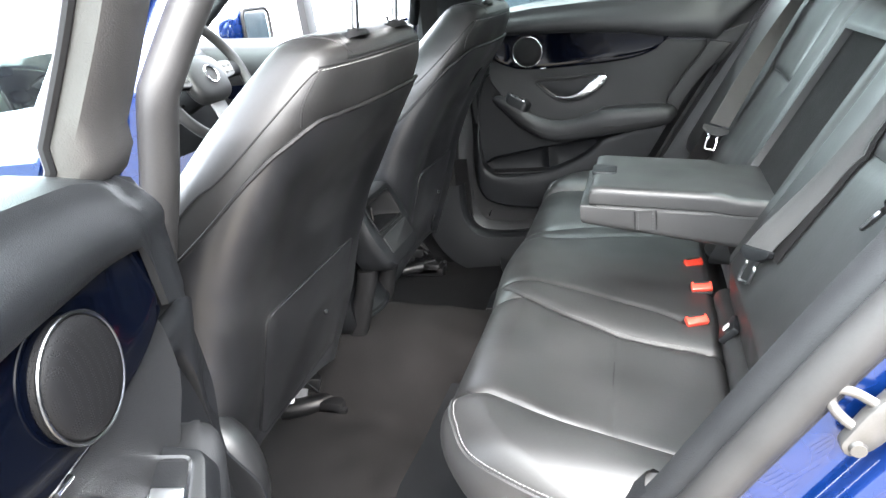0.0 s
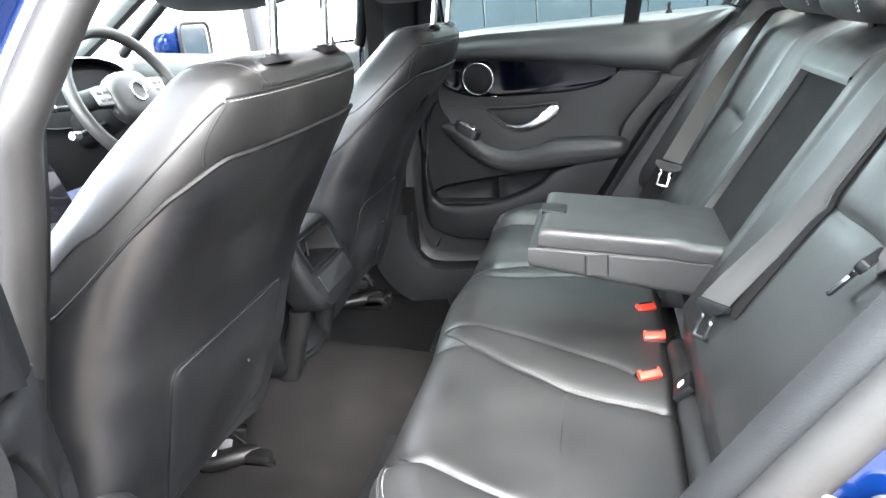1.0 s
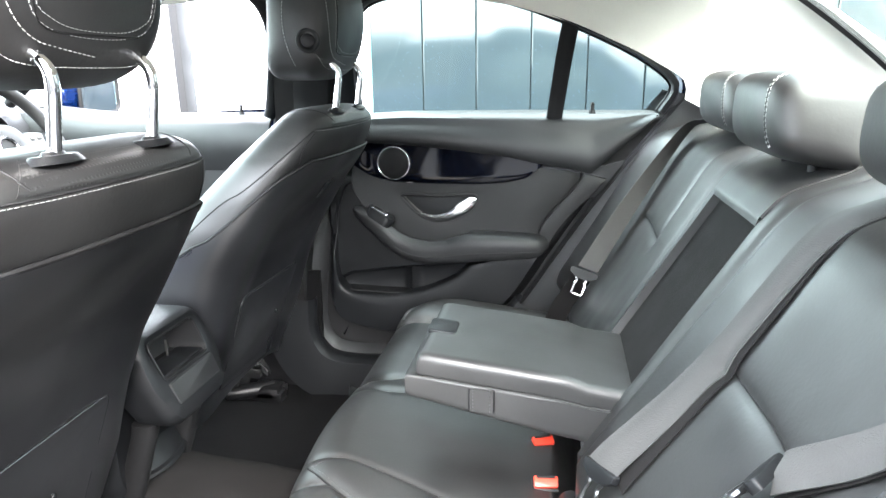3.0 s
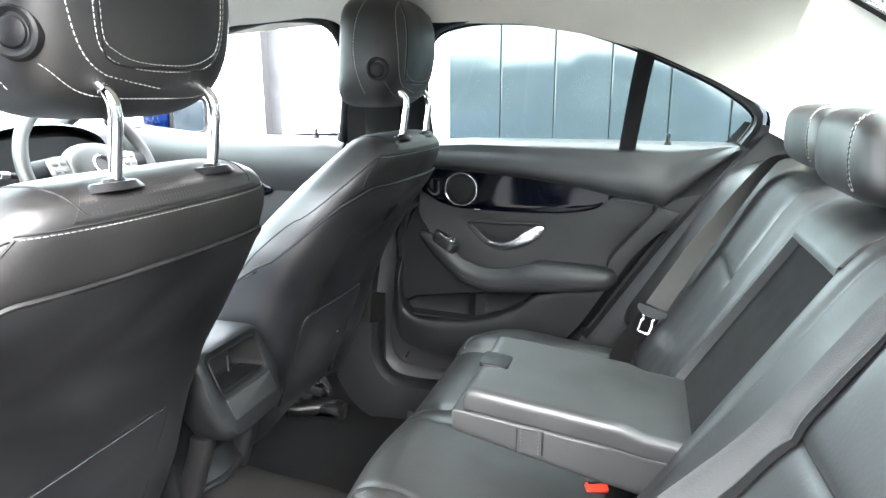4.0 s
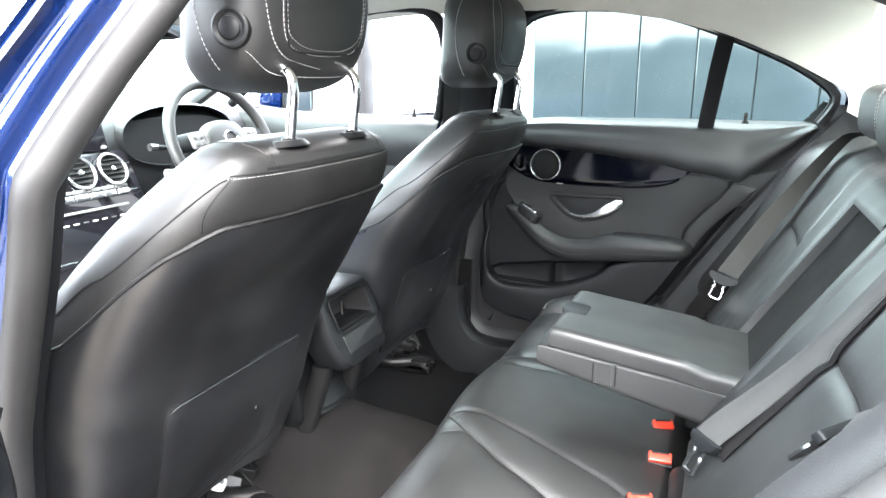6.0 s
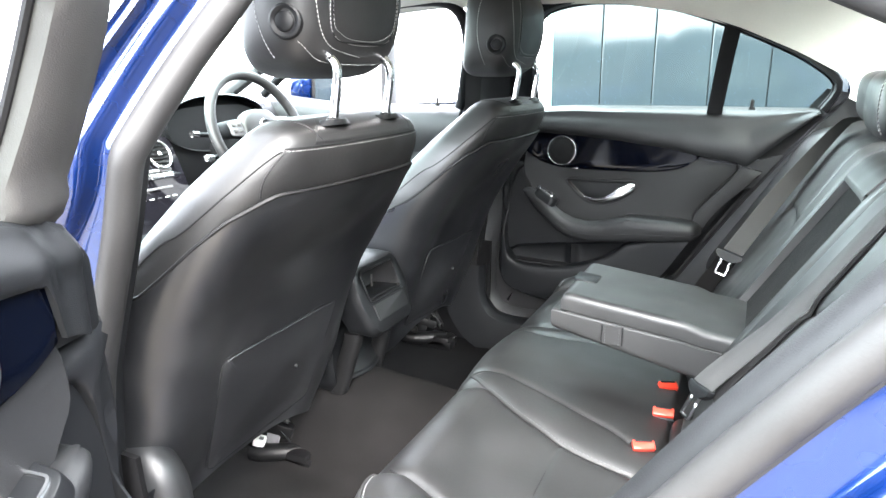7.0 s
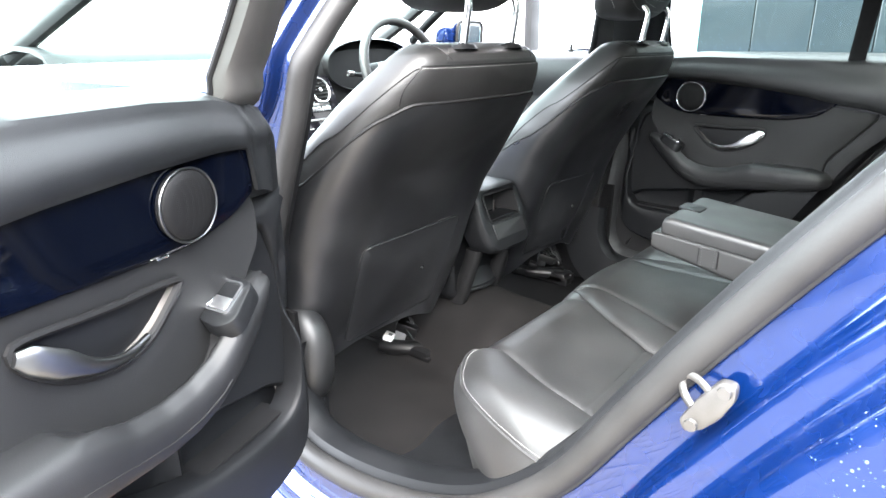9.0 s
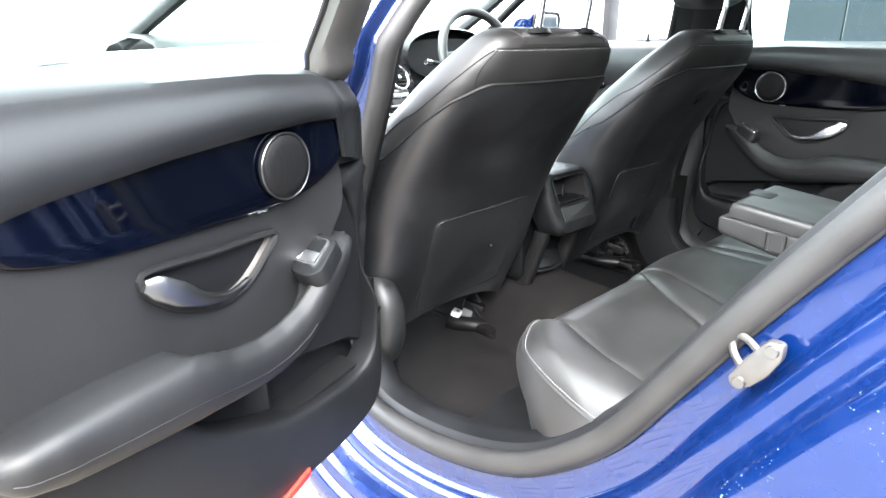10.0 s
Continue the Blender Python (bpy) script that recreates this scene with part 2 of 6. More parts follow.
def plate(poly, f, d0, d1, bev=0.003, bm=None):
    """A plate with a rounded rim: outline poly, placed by f(u, v, depth), from depth d0 to d1."""
    bm = bm or bmesh.new()
    q = ccw(poly)
    s = 1 if d1 > d0 else -1
    prof = [(0, d0), (0, d1 - s * bev), (bev * 0.3, d1 - s * bev * 0.3), (bev, d1)]
    V = [[bm.verts.new(f(u, v, d)) for u, v in inset(q, o)] for o, d in prof]
    n = len(q)
    for a, b in zip(V, V[1:]):
        for j in range(n):
            bm.faces.new((a[j], a[(j + 1) % n], b[(j + 1) % n], b[j]))
    bm.faces.new(V[-1])
    bm.faces.new(V[0][::-1])
    bmesh.ops.triangulate(bm, faces=[g for g in bm.faces if len(g.verts) > 4], ngon_method="EAR_CLIP")
    return bm


def fillet(poly, r, n=6):
    """A polygon with rounded corners."""
    out = []
    P = [np.array(p[:2], float) for p in poly]
    R = [p[2] if len(p) > 2 else r for p in poly]
    k = len(P)
    for i in range(k):
        a, b, c = P[i - 1], P[i], P[(i + 1) % k]
        u, w = (a - b) / np.linalg.norm(a - b), (c - b) / np.linalg.norm(c - b)
        q = min(R[i], 0.45 * np.linalg.norm(a - b), 0.45 * np.linalg.norm(c - b))
        for j in range(n + 1):
            t = j / n
            out.append((1 - t) ** 2 * (b + u * q) + 2 * t * (1 - t) * b + t * t * (b + w * q))
    return np.array(out)


def stitches(path, normal, length=0.0042, gap=0.0014, r=0.00038, lift=0.0003):
    """A row of small stitches along a path, as one mesh."""
    bm = bmesh.new()
    p = np.array(path, float)
    s = np.concatenate([[0], np.cumsum(np.linalg.norm(np.diff(p, axis=0), axis=1))])
    at = lambda q: Vector([np.interp(q, s, p[:, c]) for c in range(3)])
    q = 0.0
    while q + length < s[-1]:
        a, b = at(q), at(q + length)
        nn = Vector(normal((a + b) / 2)).normalized() if callable(normal) else Vector(normal).normalized()
        d = (b - a).normalized()
        y = nn.cross(d).normalized()
        mid = (a + b) / 2 + nn * (lift + r)
        a, b = a + nn * lift, b + nn * lift
        ring = []
        for e, rr in ((a, 0.6), (mid, 1.0), (b, 0.6)):
            ring.append([bm.verts.new(e + (nn * math.cos(k * 2.0944) + y * math.sin(k * 2.0944)) * r * rr) for k in range(3)])
        for r0, r1 in zip(ring, ring[1:]):
            for k in range(3):
                bm.faces.new((r0[k], r0[(k + 1) % 3], r1[(k + 1) % 3], r1[k]))
        q += length + gap
    return bm


def sg(v, e):
    return math.copysign(abs(v) ** e, v)


def smooth(a, b, x):
    t = min(1, max(0, (x - a) / (b - a)))
    return t * t * (3 - 2 * t)


def hug(ob, pts, lift=0.0):
    """Points laid onto the surface of a mesh."""
    bpy.context.view_layer.update()
    out = []
    for p in pts:
        _, co, no, _ = ob.closest_point_on_mesh(Vector(p))
        out.append(co + no * lift)
    return out


def sew(ob, pts, material, label, length=0.0044, gap=0.0015, r=0.00045, name="stitching"):
    """A row of stitches lying on the surface of a mesh."""
    path = hug(ob, pts, 0.0001)
    bm = stitches(path, lambda p: ob.closest_point_on_mesh(p)[2], length, gap, r, 0.0001)
    return part(name, bm, material, ob, label)


def welt(ob, pts, r, material, label="", lift=0.0, name="seam"):
    """A thin cord or seam line lying on the surface of a mesh."""
    return part(name, tube(hug(ob, pts, lift), r, 6), material, ob, label)


def radial(poly, c, n=72):
    """n points of a convex outline at even angles round c."""
    q, out = np.array(poly), []
    for i in range(n):
        a = 2 * math.pi * i / n
        d = np.array([math.cos(a), math.sin(a)])
        best = 0.01
        for p, r in zip(q, np.roll(q, -1, 0)):
            e = r - p
            det = d[0] * -e[1] + e[0] * d[1]
            if abs(det) < 1e-9:
                continue
            k = ((p[0] - c[0]) * -e[1] + e[0] * (p[1] - c[1])) / det
            w = (d[0] * (p[1] - c[1]) - d[1] * (p[0] - c[0])) / det
            if k > 0 and -0.001 <= w <= 1.001:
                best = max(best, k)
        out.append((c[0] + d[0] * best, c[1] + d[1] * best))
    return out


def plate_hole(poly, hole, c, f, d0, d1, bev=0.004, n=150):
    """A plate like plate(), with an opening cut through its front, seen round the point c."""
    A, B = radial(poly, c, n), radial(hole, c, n)
    mixed = lambda k: [(p[0] * (1 - k) + q[0] * k, p[1] * (1 - k) + q[1] * k) for p, q in zip(A, B)]
    return grid([[f(u, v, d) for u, v in mixed(k)] for k, d in ((0, d0), (0, d1 - bev), (0.012, d1 - bev * 0.3), (0.03, d1), (0.35, d1), (0.7, d1), (0.97, d1), (1, d1 - 0.001), (1, d1 - 0.006))], cv=True)

# ---- the body round the rear doors ----
# the rear door opening, seen from the side: x to the car's tail, z up
OPEN = curve([(-0.03, 1.03), (-0.082, 0.95), (-0.120, 0.86), (-0.160, 0.71), (-0.196, 0.56), (-0.222, 0.43), (-0.238, 0.30), (-0.238, 0.19), (-0.20, 0.115), (-0.13, 0.088),
              (0.0, 0.092), (0.14, 0.125), (0.25, 0.18), (0.36, 0.280), (0.44, 0.40), (0.52, 0.523), (0.605, 0.643), (0.675, 0.735), (0.725, 0.80), (0.735, 0.835),
              (0.705, 0.880), (0.60, 0.94), (0.48, 0.995), (0.34, 1.038), (0.20, 1.064), (0.06, 1.070)], 200, closed=True)
# the near opening stands a little further back along the centre pillar
NEAR = np.array([(x + float(np.interp(z, [0.50, 0.70, 0.86, 0.95, 1.05], [0.0, 0.032, 0.044, 0.052, 0.04])) * smooth(0.10, -0.02, x), z) for x, z in OPEN])


def outward(line):
    tg = np.roll(line, -1, 0) - np.roll(line, 1, 0)
    tg /= np.linalg.norm(tg, axis=1)[:, None]
    ow = np.stack([tg[:, 1], -tg[:, 0]], 1)
    return tg, (ow if np.sum((line - line.mean(0)) * ow) > 0 else -ow)


def soften(P, n):
    """Even out a closed line by a running mean."""
    return sum(np.roll(P, k, 0) for k in range(-n, n + 1)) / (2 * n + 1)


OUTW = outward(OPEN)[1]
NEAR = soften(NEAR, 1)
NOUT = soften(outward(soften(NEAR, 3))[1], 4)
NOUT /= np.linalg.norm(NOUT, axis=1)[:, None]


def side_y(z):
    """How far out the opening lies: upright below the belt, leaning in above it."""
    return 0.685 - 0.62 * max(0, z - 0.79)


def rim(o, y, side, pinch=1.0):
    """A closed line round the opening, o outwards and y further out than its plane; pinch narrows it at the centre pillar."""
    P, W = (NEAR, NOUT) if side < 0 else (OPEN, OUTW)
    if pinch < 1:
        return [(p[0] + w[0] * o * k, side * (side_y(p[1]) + y), p[1] + w[1] * o * k) for p, w in zip(P, W) for k in (1 - (1 - pinch) * smooth(0.62, 0.76, p[1]) * smooth(0.05, -0.04, p[0]),)]
    return [(p[0] + w[0] * o, side * (side_y(p[1]) + y), p[1] + w[1] * o) for p, w in zip(P, W)]


def band(profile, side, idx=None, pinch=1.0):
    rows = [rim(o, y, side, pinch) for o, y in profile]
    if idx is not None:
        rows = [[r[i] for i in idx] for r in rows]
        return grid(rows)
    return grid(rows, cv=True)


car_body = thing("car_body", (0.2, 0, -0.27), "metallic blue saloon car body with the rear door standing open", "car body")
for side in (-1, 1):
    jamb = [(-0.004, -0.012), (0.0, 0.002), (0.012, 0.008), (0.040, 0.010), (0.048, 0.011), (0.052, 0.014), (0.056, 0.024), (0.060, 0.034), (0.064, 0.037), (0.080, 0.039), (0.090, 0.041), (0.094, 0.045), (0.097, 0.060), (0.099, 0.078)]
    # the far jamb is blue too; black colour stands in for its shade
    part("door_jamb", band(jamb, side, None, 0.45), BLUE if side < 0 else RUBBER, car_body, "glossy blue painted door jamb" if side < 0 else "door jamb blackened to stand for shade", sharp=75)
    if side < 0:
        # daylight on the near seal is put into its paler grey; the far one is black
        part("rubber_seal", tube(rim(-0.010, 0.006, side), 0.019, 12, closed=True, flat=1.0), SEAL_LIT, car_body, "thick rubber door seal in a daylit grey")
        part("seal_lip", tube(rim(0.004, 0.010, side), 0.0065, 8, closed=True), RUBBER, car_body)
    else:
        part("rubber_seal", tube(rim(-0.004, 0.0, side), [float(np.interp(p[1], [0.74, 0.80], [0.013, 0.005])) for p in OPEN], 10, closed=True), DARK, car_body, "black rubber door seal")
        # two added black webs: shade for the gaps where daylight would show through
        part("gap_shade_web", band([(-0.125, 0.050), (-0.05, 0.048), (-0.02, 0.040), (0.0, 0.030), (0.03, 0.020)], side, sorted(i for i in range(200) if OPEN[i][1] < 0.66)), DARK, car_body, "black sheet added as shade behind the closed door")
        part("corner_shade_web", band([(-0.055, 0.036), (-0.030, 0.030), (-0.010, 0.016), (0.0, 0.0)], side, sorted(i for i in range(200) if 0.58 < OPEN[i][1] < 0.83 and OPEN[i][0] > 0.5)), DARK, car_body, "black web added against daylight at the rear door corner")
        part("pillar_foot", band([(-0.050, 0.020), (-0.040, 0.004), (-0.024, -0.008), (0.0, -0.016), (0.05, -0.022)], side, sorted(i for i in range(200) if OPEN[i][1] < 0.62 and OPEN[i][0] < 0.30)), FOOTTRIM, car_body, "dark grey plastic trim at the foot of the centre pillar")

# outer skin on the open side: rear wing behind the opening and sill below it
wing = [i for i in range(200) if OPEN[i][0] > 0.30 and OPEN[i][1] < 0.87 and not (OPEN[i][0] < 0.66 and OPEN[i][1] > 0.86)]
sill = [i for i in range(200) if OPEN[i][1] < 0.30 and OPEN[i][0] < 0.37]
for side in (-1, 1):
    w = sorted(wing)
    wing_ob = part("rear_wing", band([(0.099, 0.078), (0.101, 0.086), (0.106, 0.091), (0.120, 0.096), (0.150, 0.104), (0.175, 0.110), (0.183, 0.116), (0.190, 0.128), (0.198, 0.134), (0.24, 0.143), (0.30, 0.148), (0.36, 0.146), (0.369, 0.143), (0.376, 0.135), (0.386, 0.132), (0.45, 0.132), (0.60, 0.120)], side, w), BLUE, car_body, "glossy blue rear wing with rain drops")
    for v in wing_ob.data.vertices:
        v.co.z = min(v.co.z, 0.795 + 0.02 * max(0, v.co.z - 0.795))
    near_wing = wing_ob if side < 0 else near_wing
    s = sorted(sill)
    part("sill", band([(0.100, 0.078), (0.104, 0.092), (0.112, 0.096), (0.128, 0.097), (0.132, 0.104), (0.150, 0.112), (0.185, 0.112), (0.215, 0.098), (0.235, 0.060), (0.24, -0.05)], side, s), BLUE, car_body, "glossy blue door sill with moulded steps")
# centre pillar skin and the closed front door behind it
for side in (-1, 1):
    rows = []
    for z in np.linspace(-0.05, 1.03, 24):
        xb = np.interp(z, [0.1, 0.2, 0.43, 0.56, 0.71, 0.85, 0.94, 1.03], [-0.25, -0.238, -0.222, -0.196, -0.160, -0.122, -0.085, -0.04]) - (0.098 - 0.052 * smooth(0.62, 0.76, z)) + (float(np.interp(z, [0.50, 0.70, 0.86, 0.95, 1.05], [0.0, 0.032, 0.044, 0.052, 0.04])) if side < 0 else 0.0)
        y = side_y(z) + 0.078
        rows.append([(xb - o, side * (y + q), z) for o, q in ((0.0, 0.0), (0.006, 0.012), (0.014, 0.014), (0.2, 0.02), (0.5, 0.03), (0.9, 0.03), (1.3, 0.0))] if z < 0.765 else
                    [(xb - o, side * (y + q), z) for o, q in ((0.0, 0.0), (0.003, 0.003), (0.007, 0.005), (0.012, 0.005), (0.017, 0.005), (0.021, 0.003), (0.024, 0.0))])
    part("front_door_skin", grid([r for r in rows if r[0][2] < 0.765]), BLUE, car_body, "closed blue front door outer panel")
    part("centre_pillar_skin", grid([r for r in rows if r[0][2] > 0.74]), BLUE, car_body, "blue centre pillar")

# inside trim round the opening
for side in (-1, 1):
    tr = [(-0.014, -0.006), (-0.026, -0.010), (-0.036, -0.022), (-0.038, -0.040), (-0.020, -0.058), (0.03, -0.062), (0.09, -0.066), (0.16, -0.068)]
    ids_c = [i for i in range(200) if OPEN[i][0] > 0.34 and 0.24 < OPEN[i][1] < (0.80 if side < 0 else 0.82)]
    part("rear_side_trim", band(tr if side < 0 else [(-0.006, -0.006), (-0.012, -0.012), (-0.010, -0.026), (0.012, -0.040), (0.10, -0.034)], side, sorted(ids_c)), TRIMLEATHER, car_body, "black grained leather bolster trim beside the seal")
    ids_s = [i for i in range(200) if OPEN[i][1] < 0.30 and OPEN[i][0] < 0.40]
    part("sill_trim", band([(-0.014, -0.006), (-0.024, -0.010), (-0.034, -0.018), (-0.039, -0.040), (-0.038, -0.062), (-0.028, -0.075), (0.03, -0.085), (0.09, -0.088)], side, sorted(ids_s)), PLASTIC, car_body, "black plastic sill plate")
    tb = [i for i in range(100) if OPEN[i][0] < 0.0 and 0.19 < OPEN[i][1] < 1.05]
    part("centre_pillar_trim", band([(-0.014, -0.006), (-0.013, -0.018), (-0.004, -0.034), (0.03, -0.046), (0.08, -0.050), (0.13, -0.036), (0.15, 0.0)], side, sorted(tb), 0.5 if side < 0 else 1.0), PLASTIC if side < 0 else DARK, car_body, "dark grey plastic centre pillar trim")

# striker of the lock
Fst = lambda u, v, d: Vector((0.527 + u * 0.84 + v * 0.50, -0.712 - d, 0.473 + v * 0.86 - u * 0.52))
striker = part("striker_plate", plate(fillet([(-0.012, -0.034), (0.000, -0.040), (0.011, -0.024), (0.015, 0.000), (0.013, 0.026), (0.004, 0.040), (-0.010, 0.032), (-0.013, 0.0)], 0.006), Fst, -0.004, 0.008, 0.0025), STEEL, car_body, "zinc steel lock striker plate")
legs = [Fst(0.004, -0.013, 0.004), Fst(-0.010, -0.014, 0.002), Fst(-0.024, -0.013, -0.004), Fst(-0.033, -0.008, -0.008), Fst(-0.036, -0.001, -0.009), Fst(-0.034, 0.006, -0.008), Fst(-0.024, 0.011, -0.004), Fst(-0.010, 0.013, 0.002), Fst(0.004, 0.013, 0.004)]
part("striker_loop", tube(curve(legs, 40), 0.0046, 10, flat=0.75), STEEL, striker, "flat steel striker loop")
for v in (-0.027, 0.027):
    bb = bmesh.new()
    bmesh.ops.create_cone(bb, cap_ends=True, segments=14, radius1=0.0075, radius2=0.0062, depth=0.005, matrix=Matrix.Translation(Fst(0.000, v, 0.0095)) @ pose(0, 0, 0, 90))
    part("bolt", bb, STEEL, striker)

# ---- floor, roof, glass ----
floor_rows = []
for x in np.linspace(-1.25, 0.20, 46):
    row = []
    for y in np.linspace(-0.66, 0.66, 61):
        z = 0.175 * math.exp(-((abs(y) / 0.145) ** 4)) * (0.72 + 0.28 * smooth(0.15, -0.6, x))
        z += 0.11 * smooth(0.575, 0.66, abs(y)) * smooth(-0.3, 0.25, x) + 0.012 * smooth(0.54, 0.64, abs(y))
        z += 0.004 * noise.noise((x * 9, y * 9, 0))
        row.append((x, y, z))
    floor_rows.append(row)
whole("floor", slab(floor_rows, 0.01), CARPET, "black moulded car floor carpet over the tunnel", "floor", kind="structure")

# side walls of the front footwells
for side in (-1, 1):
    part("footwell_side", slab([[(x, side * (0.648 + 0.018 * k), 0.0 + 0.36 * k) for k in np.linspace(0, 1, 6)] for x in np.linspace(-1.25, -0.19, 16)], 0.008), CARPET, car_body, "black carpeted footwell side")

# plastic heel ramps from the sills up to the seat base
for side in (-1, 1):
    a = curve([(-0.115, 0.640, 0.075), (-0.098, 0.575, 0.034), (-0.078, 0.525, 0.026), (-0.070, 0.465, 0.024), (-0.085, 0.385, 0.026), (-0.075, 0.27, 0.035), (-0.04, 0.16, 0.10)], 26)
    b = curve([(-0.06, 0.672, 0.088), (0.05, 0.674, 0.100), (0.22, 0.672, 0.175), (0.185, 0.59, 0.150), (0.12, 0.42, 0.10), (0.11, 0.16, 0.13)], 26)
    rows = [[Vector((p[0] * (1 - k) + q[0] * k, side * (p[1] * (1 - k) + q[1] * k), p[2] * (1 - k) + q[2] * k - 0.022 * math.sin(math.pi * k) * (1 - i / 40))) for i, (p, q) in enumerate(zip(a, b))] for k in np.linspace(0, 1, 14)]
    part("heel_ramp", slab(rows, 0.006), PLASTIC, car_body, "smooth black plastic ramp between sill and seat")

# velour mat from the near footwell over the tunnel
mat_rows = []
for x in np.linspace(-0.52, 0.16, 46):
    row = []
    for y in np.linspace(-0.565, 0.115, 52):
        lim = -0.565 + 0.17 * smooth(-0.12, 0.16, x) ** 1.3
        yy = max(y, lim)
        z = 0.175 * math.exp(-((abs(yy) / 0.145) ** 4)) * (0.72 + 0.28 * smooth(0.15, -0.6, x)) + 0.017
        z += 0.012 * smooth(0.54, 0.64, abs(yy)) + 0.003 * noise.noise((x * 14, yy * 14, 3)) + 0.004 * noise.noise((x * 5, yy * 5, 8))
        row.append((x, yy, z))
    mat_rows.append(row)
mm = grid(mat_rows)
bmesh.ops.remove_doubles(mm, verts=mm.verts, dist=0.0005)
thicken(mm, 0.007)
whole("floor_mat", mm, MATCLOTH, "dark grey velour carpet mat lying in the rear footwell", "floor mat")

TOPX = [-1.0, -0.6, -0.3, 0.0, 0.2, 0.34, 0.48, 0.60, 0.705, 0.74]
TOPZ = [0.975, 1.040, 1.058, 1.056, 1.046, 1.022, 0.980, 0.927, 0.870, 0.838]
roof_rows = []
for x in np.linspace(-0.62, 0.72, 50):
    ze = float(np.interp(x, TOPX, TOPZ))
    ye = side_y(ze) - 0.012
    zc = float(np.interp(x, [-0.62, -0.5, 0.2, 0.5, 0.72], [1.10, 1.125, 1.15, 1.13, 1.095]))
    row = []
    for k in np.linspace(-1, 1, 41):
        a = abs(k)
        row.append((x, ye * math.copysign(a ** 0.9, k), zc + (ze - zc) * a ** 3.2))
    roof_rows.append(row)
whole("ceiling", slab(roof_rows, 0.012), CREAM, "cream cloth car headliner", "headliner", kind="structure")
roof_out = [[(p[0], p[1] * 1.06, p[2] + 0.045) for p in r] for r in roof_rows]
part("roof", slab(roof_out, 0.006), BLUE, car_body, "glossy blue roof panel")

for side in (-1, 1):
    a0 = curve([(0.56, side * (side_y(0.962) - 0.012), 0.962), (0.63, side * (side_y(0.925) - 0.004), 0.925), (0.692, side * (side_y(0.884) - 0.004), 0.884), (0.722, side * 0.652, 0.842), (0.722, side * 0.668, 0.80), (0.716, side * 0.668, 0.768)], 18)
    b0 = curve([(0.72, side * 0.40, 1.085), (0.84, side * 0.43, 1.04), (0.98, side * 0.475, 0.965), (1.10, side * 0.51, 0.89), (1.18, side * 0.53, 0.835), (1.20, side * 0.54, 0.775)], 18)
    rows = []
    for k in np.linspace(0, 1, 12):
        rows.append([tuple((1 - k) * p + k * q + np.array((0, side * 0.028, 0.0)) * math.sin(math.pi * k)) for p, q in zip(a0, b0)])
    part("rear_pillar_trim", slab(rows, 0.01), CREAMHARD, car_body, "cream rear pillar trim")
    part("pillar_skin", slab([[(p[0], p[1] + side * 0.05, p[2] + 0.008) for p in r] for r in rows[:6]], 0.006), BLUE, car_body, "blue rear pillar")
# rear screen with its dark printed edge
scr = [[(0.735 + 0.46 * t, k * (0.405 + 0.13 * t), 1.083 - 0.22 * t - 0.09 * t * t + 0.02 * (1 - k * k)) for k in np.linspace(-1, 1, 15)] for t in np.linspace(0, 1, 10)]
pane = part("rear_window", slab(scr, 0.004), GLASS, car_body, "clear rear window glass")
pane.visible_shadow = False
part("glass_border", tube(scr[0], 0.012, 6), DARK, car_body)
for k in (0, -1):
    part("glass_border", tube([r[k] for r in scr], 0.010, 6), DARK, car_body)
shelf = [[(x, y, 0.765 + 0.01 * (1 - (y / 0.6) ** 2)) for y in np.linspace(-0.56, 0.56, 9)] for x in np.linspace(0.87, 1.22, 5)]
whole("parcel_shelf", slab(shelf, 0.012), NET, "black cloth parcel shelf behind the rear seats", "shelf", kind="structure")

# rain drops lying on the rear wing
def wing_drops(skin):
    """Small flat drops strewn over the faces of the near wing."""
    rg = random.Random(11)
    bm = bmesh.new()
    faces = [f for f in skin.data.polygons if 0.42 < f.center.x < 0.85 and 0.12 < f.center.z < 0.78 and f.area > 1e-5]
    heavy = np.cumsum([f.area for f in faces])
    for _ in range(2600):
        f = faces[min(len(faces) - 1, int(np.searchsorted(heavy, rg.random() * heavy[-1])))]
        c = [skin.data.vertices[v].co for v in f.vertices]
        u, v = rg.random(), rg.random()
        q = (c[0] * (1 - u) + c[1] * u) * (1 - v) + (c[3] * (1 - u) + c[2] * u) * v
        if noise.noise((q.x * 7, q.z * 7, 2.0)) < -0.05:
            continue
        r = rg.uniform(0.0005, 0.0012) * (0.5 + 1.0 * rg.random() ** 3)
        n_ = f.normal if f.normal.y < 0 else -f.normal
        m = Matrix.Translation(q) @ n_.to_track_quat("Z", "Y").to_matrix().to_4x4() @ Matrix.Diagonal((r, r, r * 0.6, 1))
        bmesh.ops.create_icosphere(bm, subdivisions=1, radius=1, matrix=m)
    return bm


whole("rain_drops", wing_drops(near_wing), WETDROP, "clear rain drops on the blue rear wing", "rain drops", kind="stuff")

# ---- rear doors: one builder, used closed on the far side and open on the near side ----
HINGE_U = Vector((math.cos(radians(75.5)), -math.sin(radians(75.5)), 0))
HINGE_N = Vector((math.sin(radians(75.5)), math.cos(radians(75.5)), 0))


def far_map(s, d, z):
    return Vector((s, 0.700 - d, z))


def near_map(s, d, z):
    return Vector((-0.0285, -0.9615, -0.012)) + HINGE_U * (s - 0.028) + HINGE_N * d + Vector((0, 0, z))


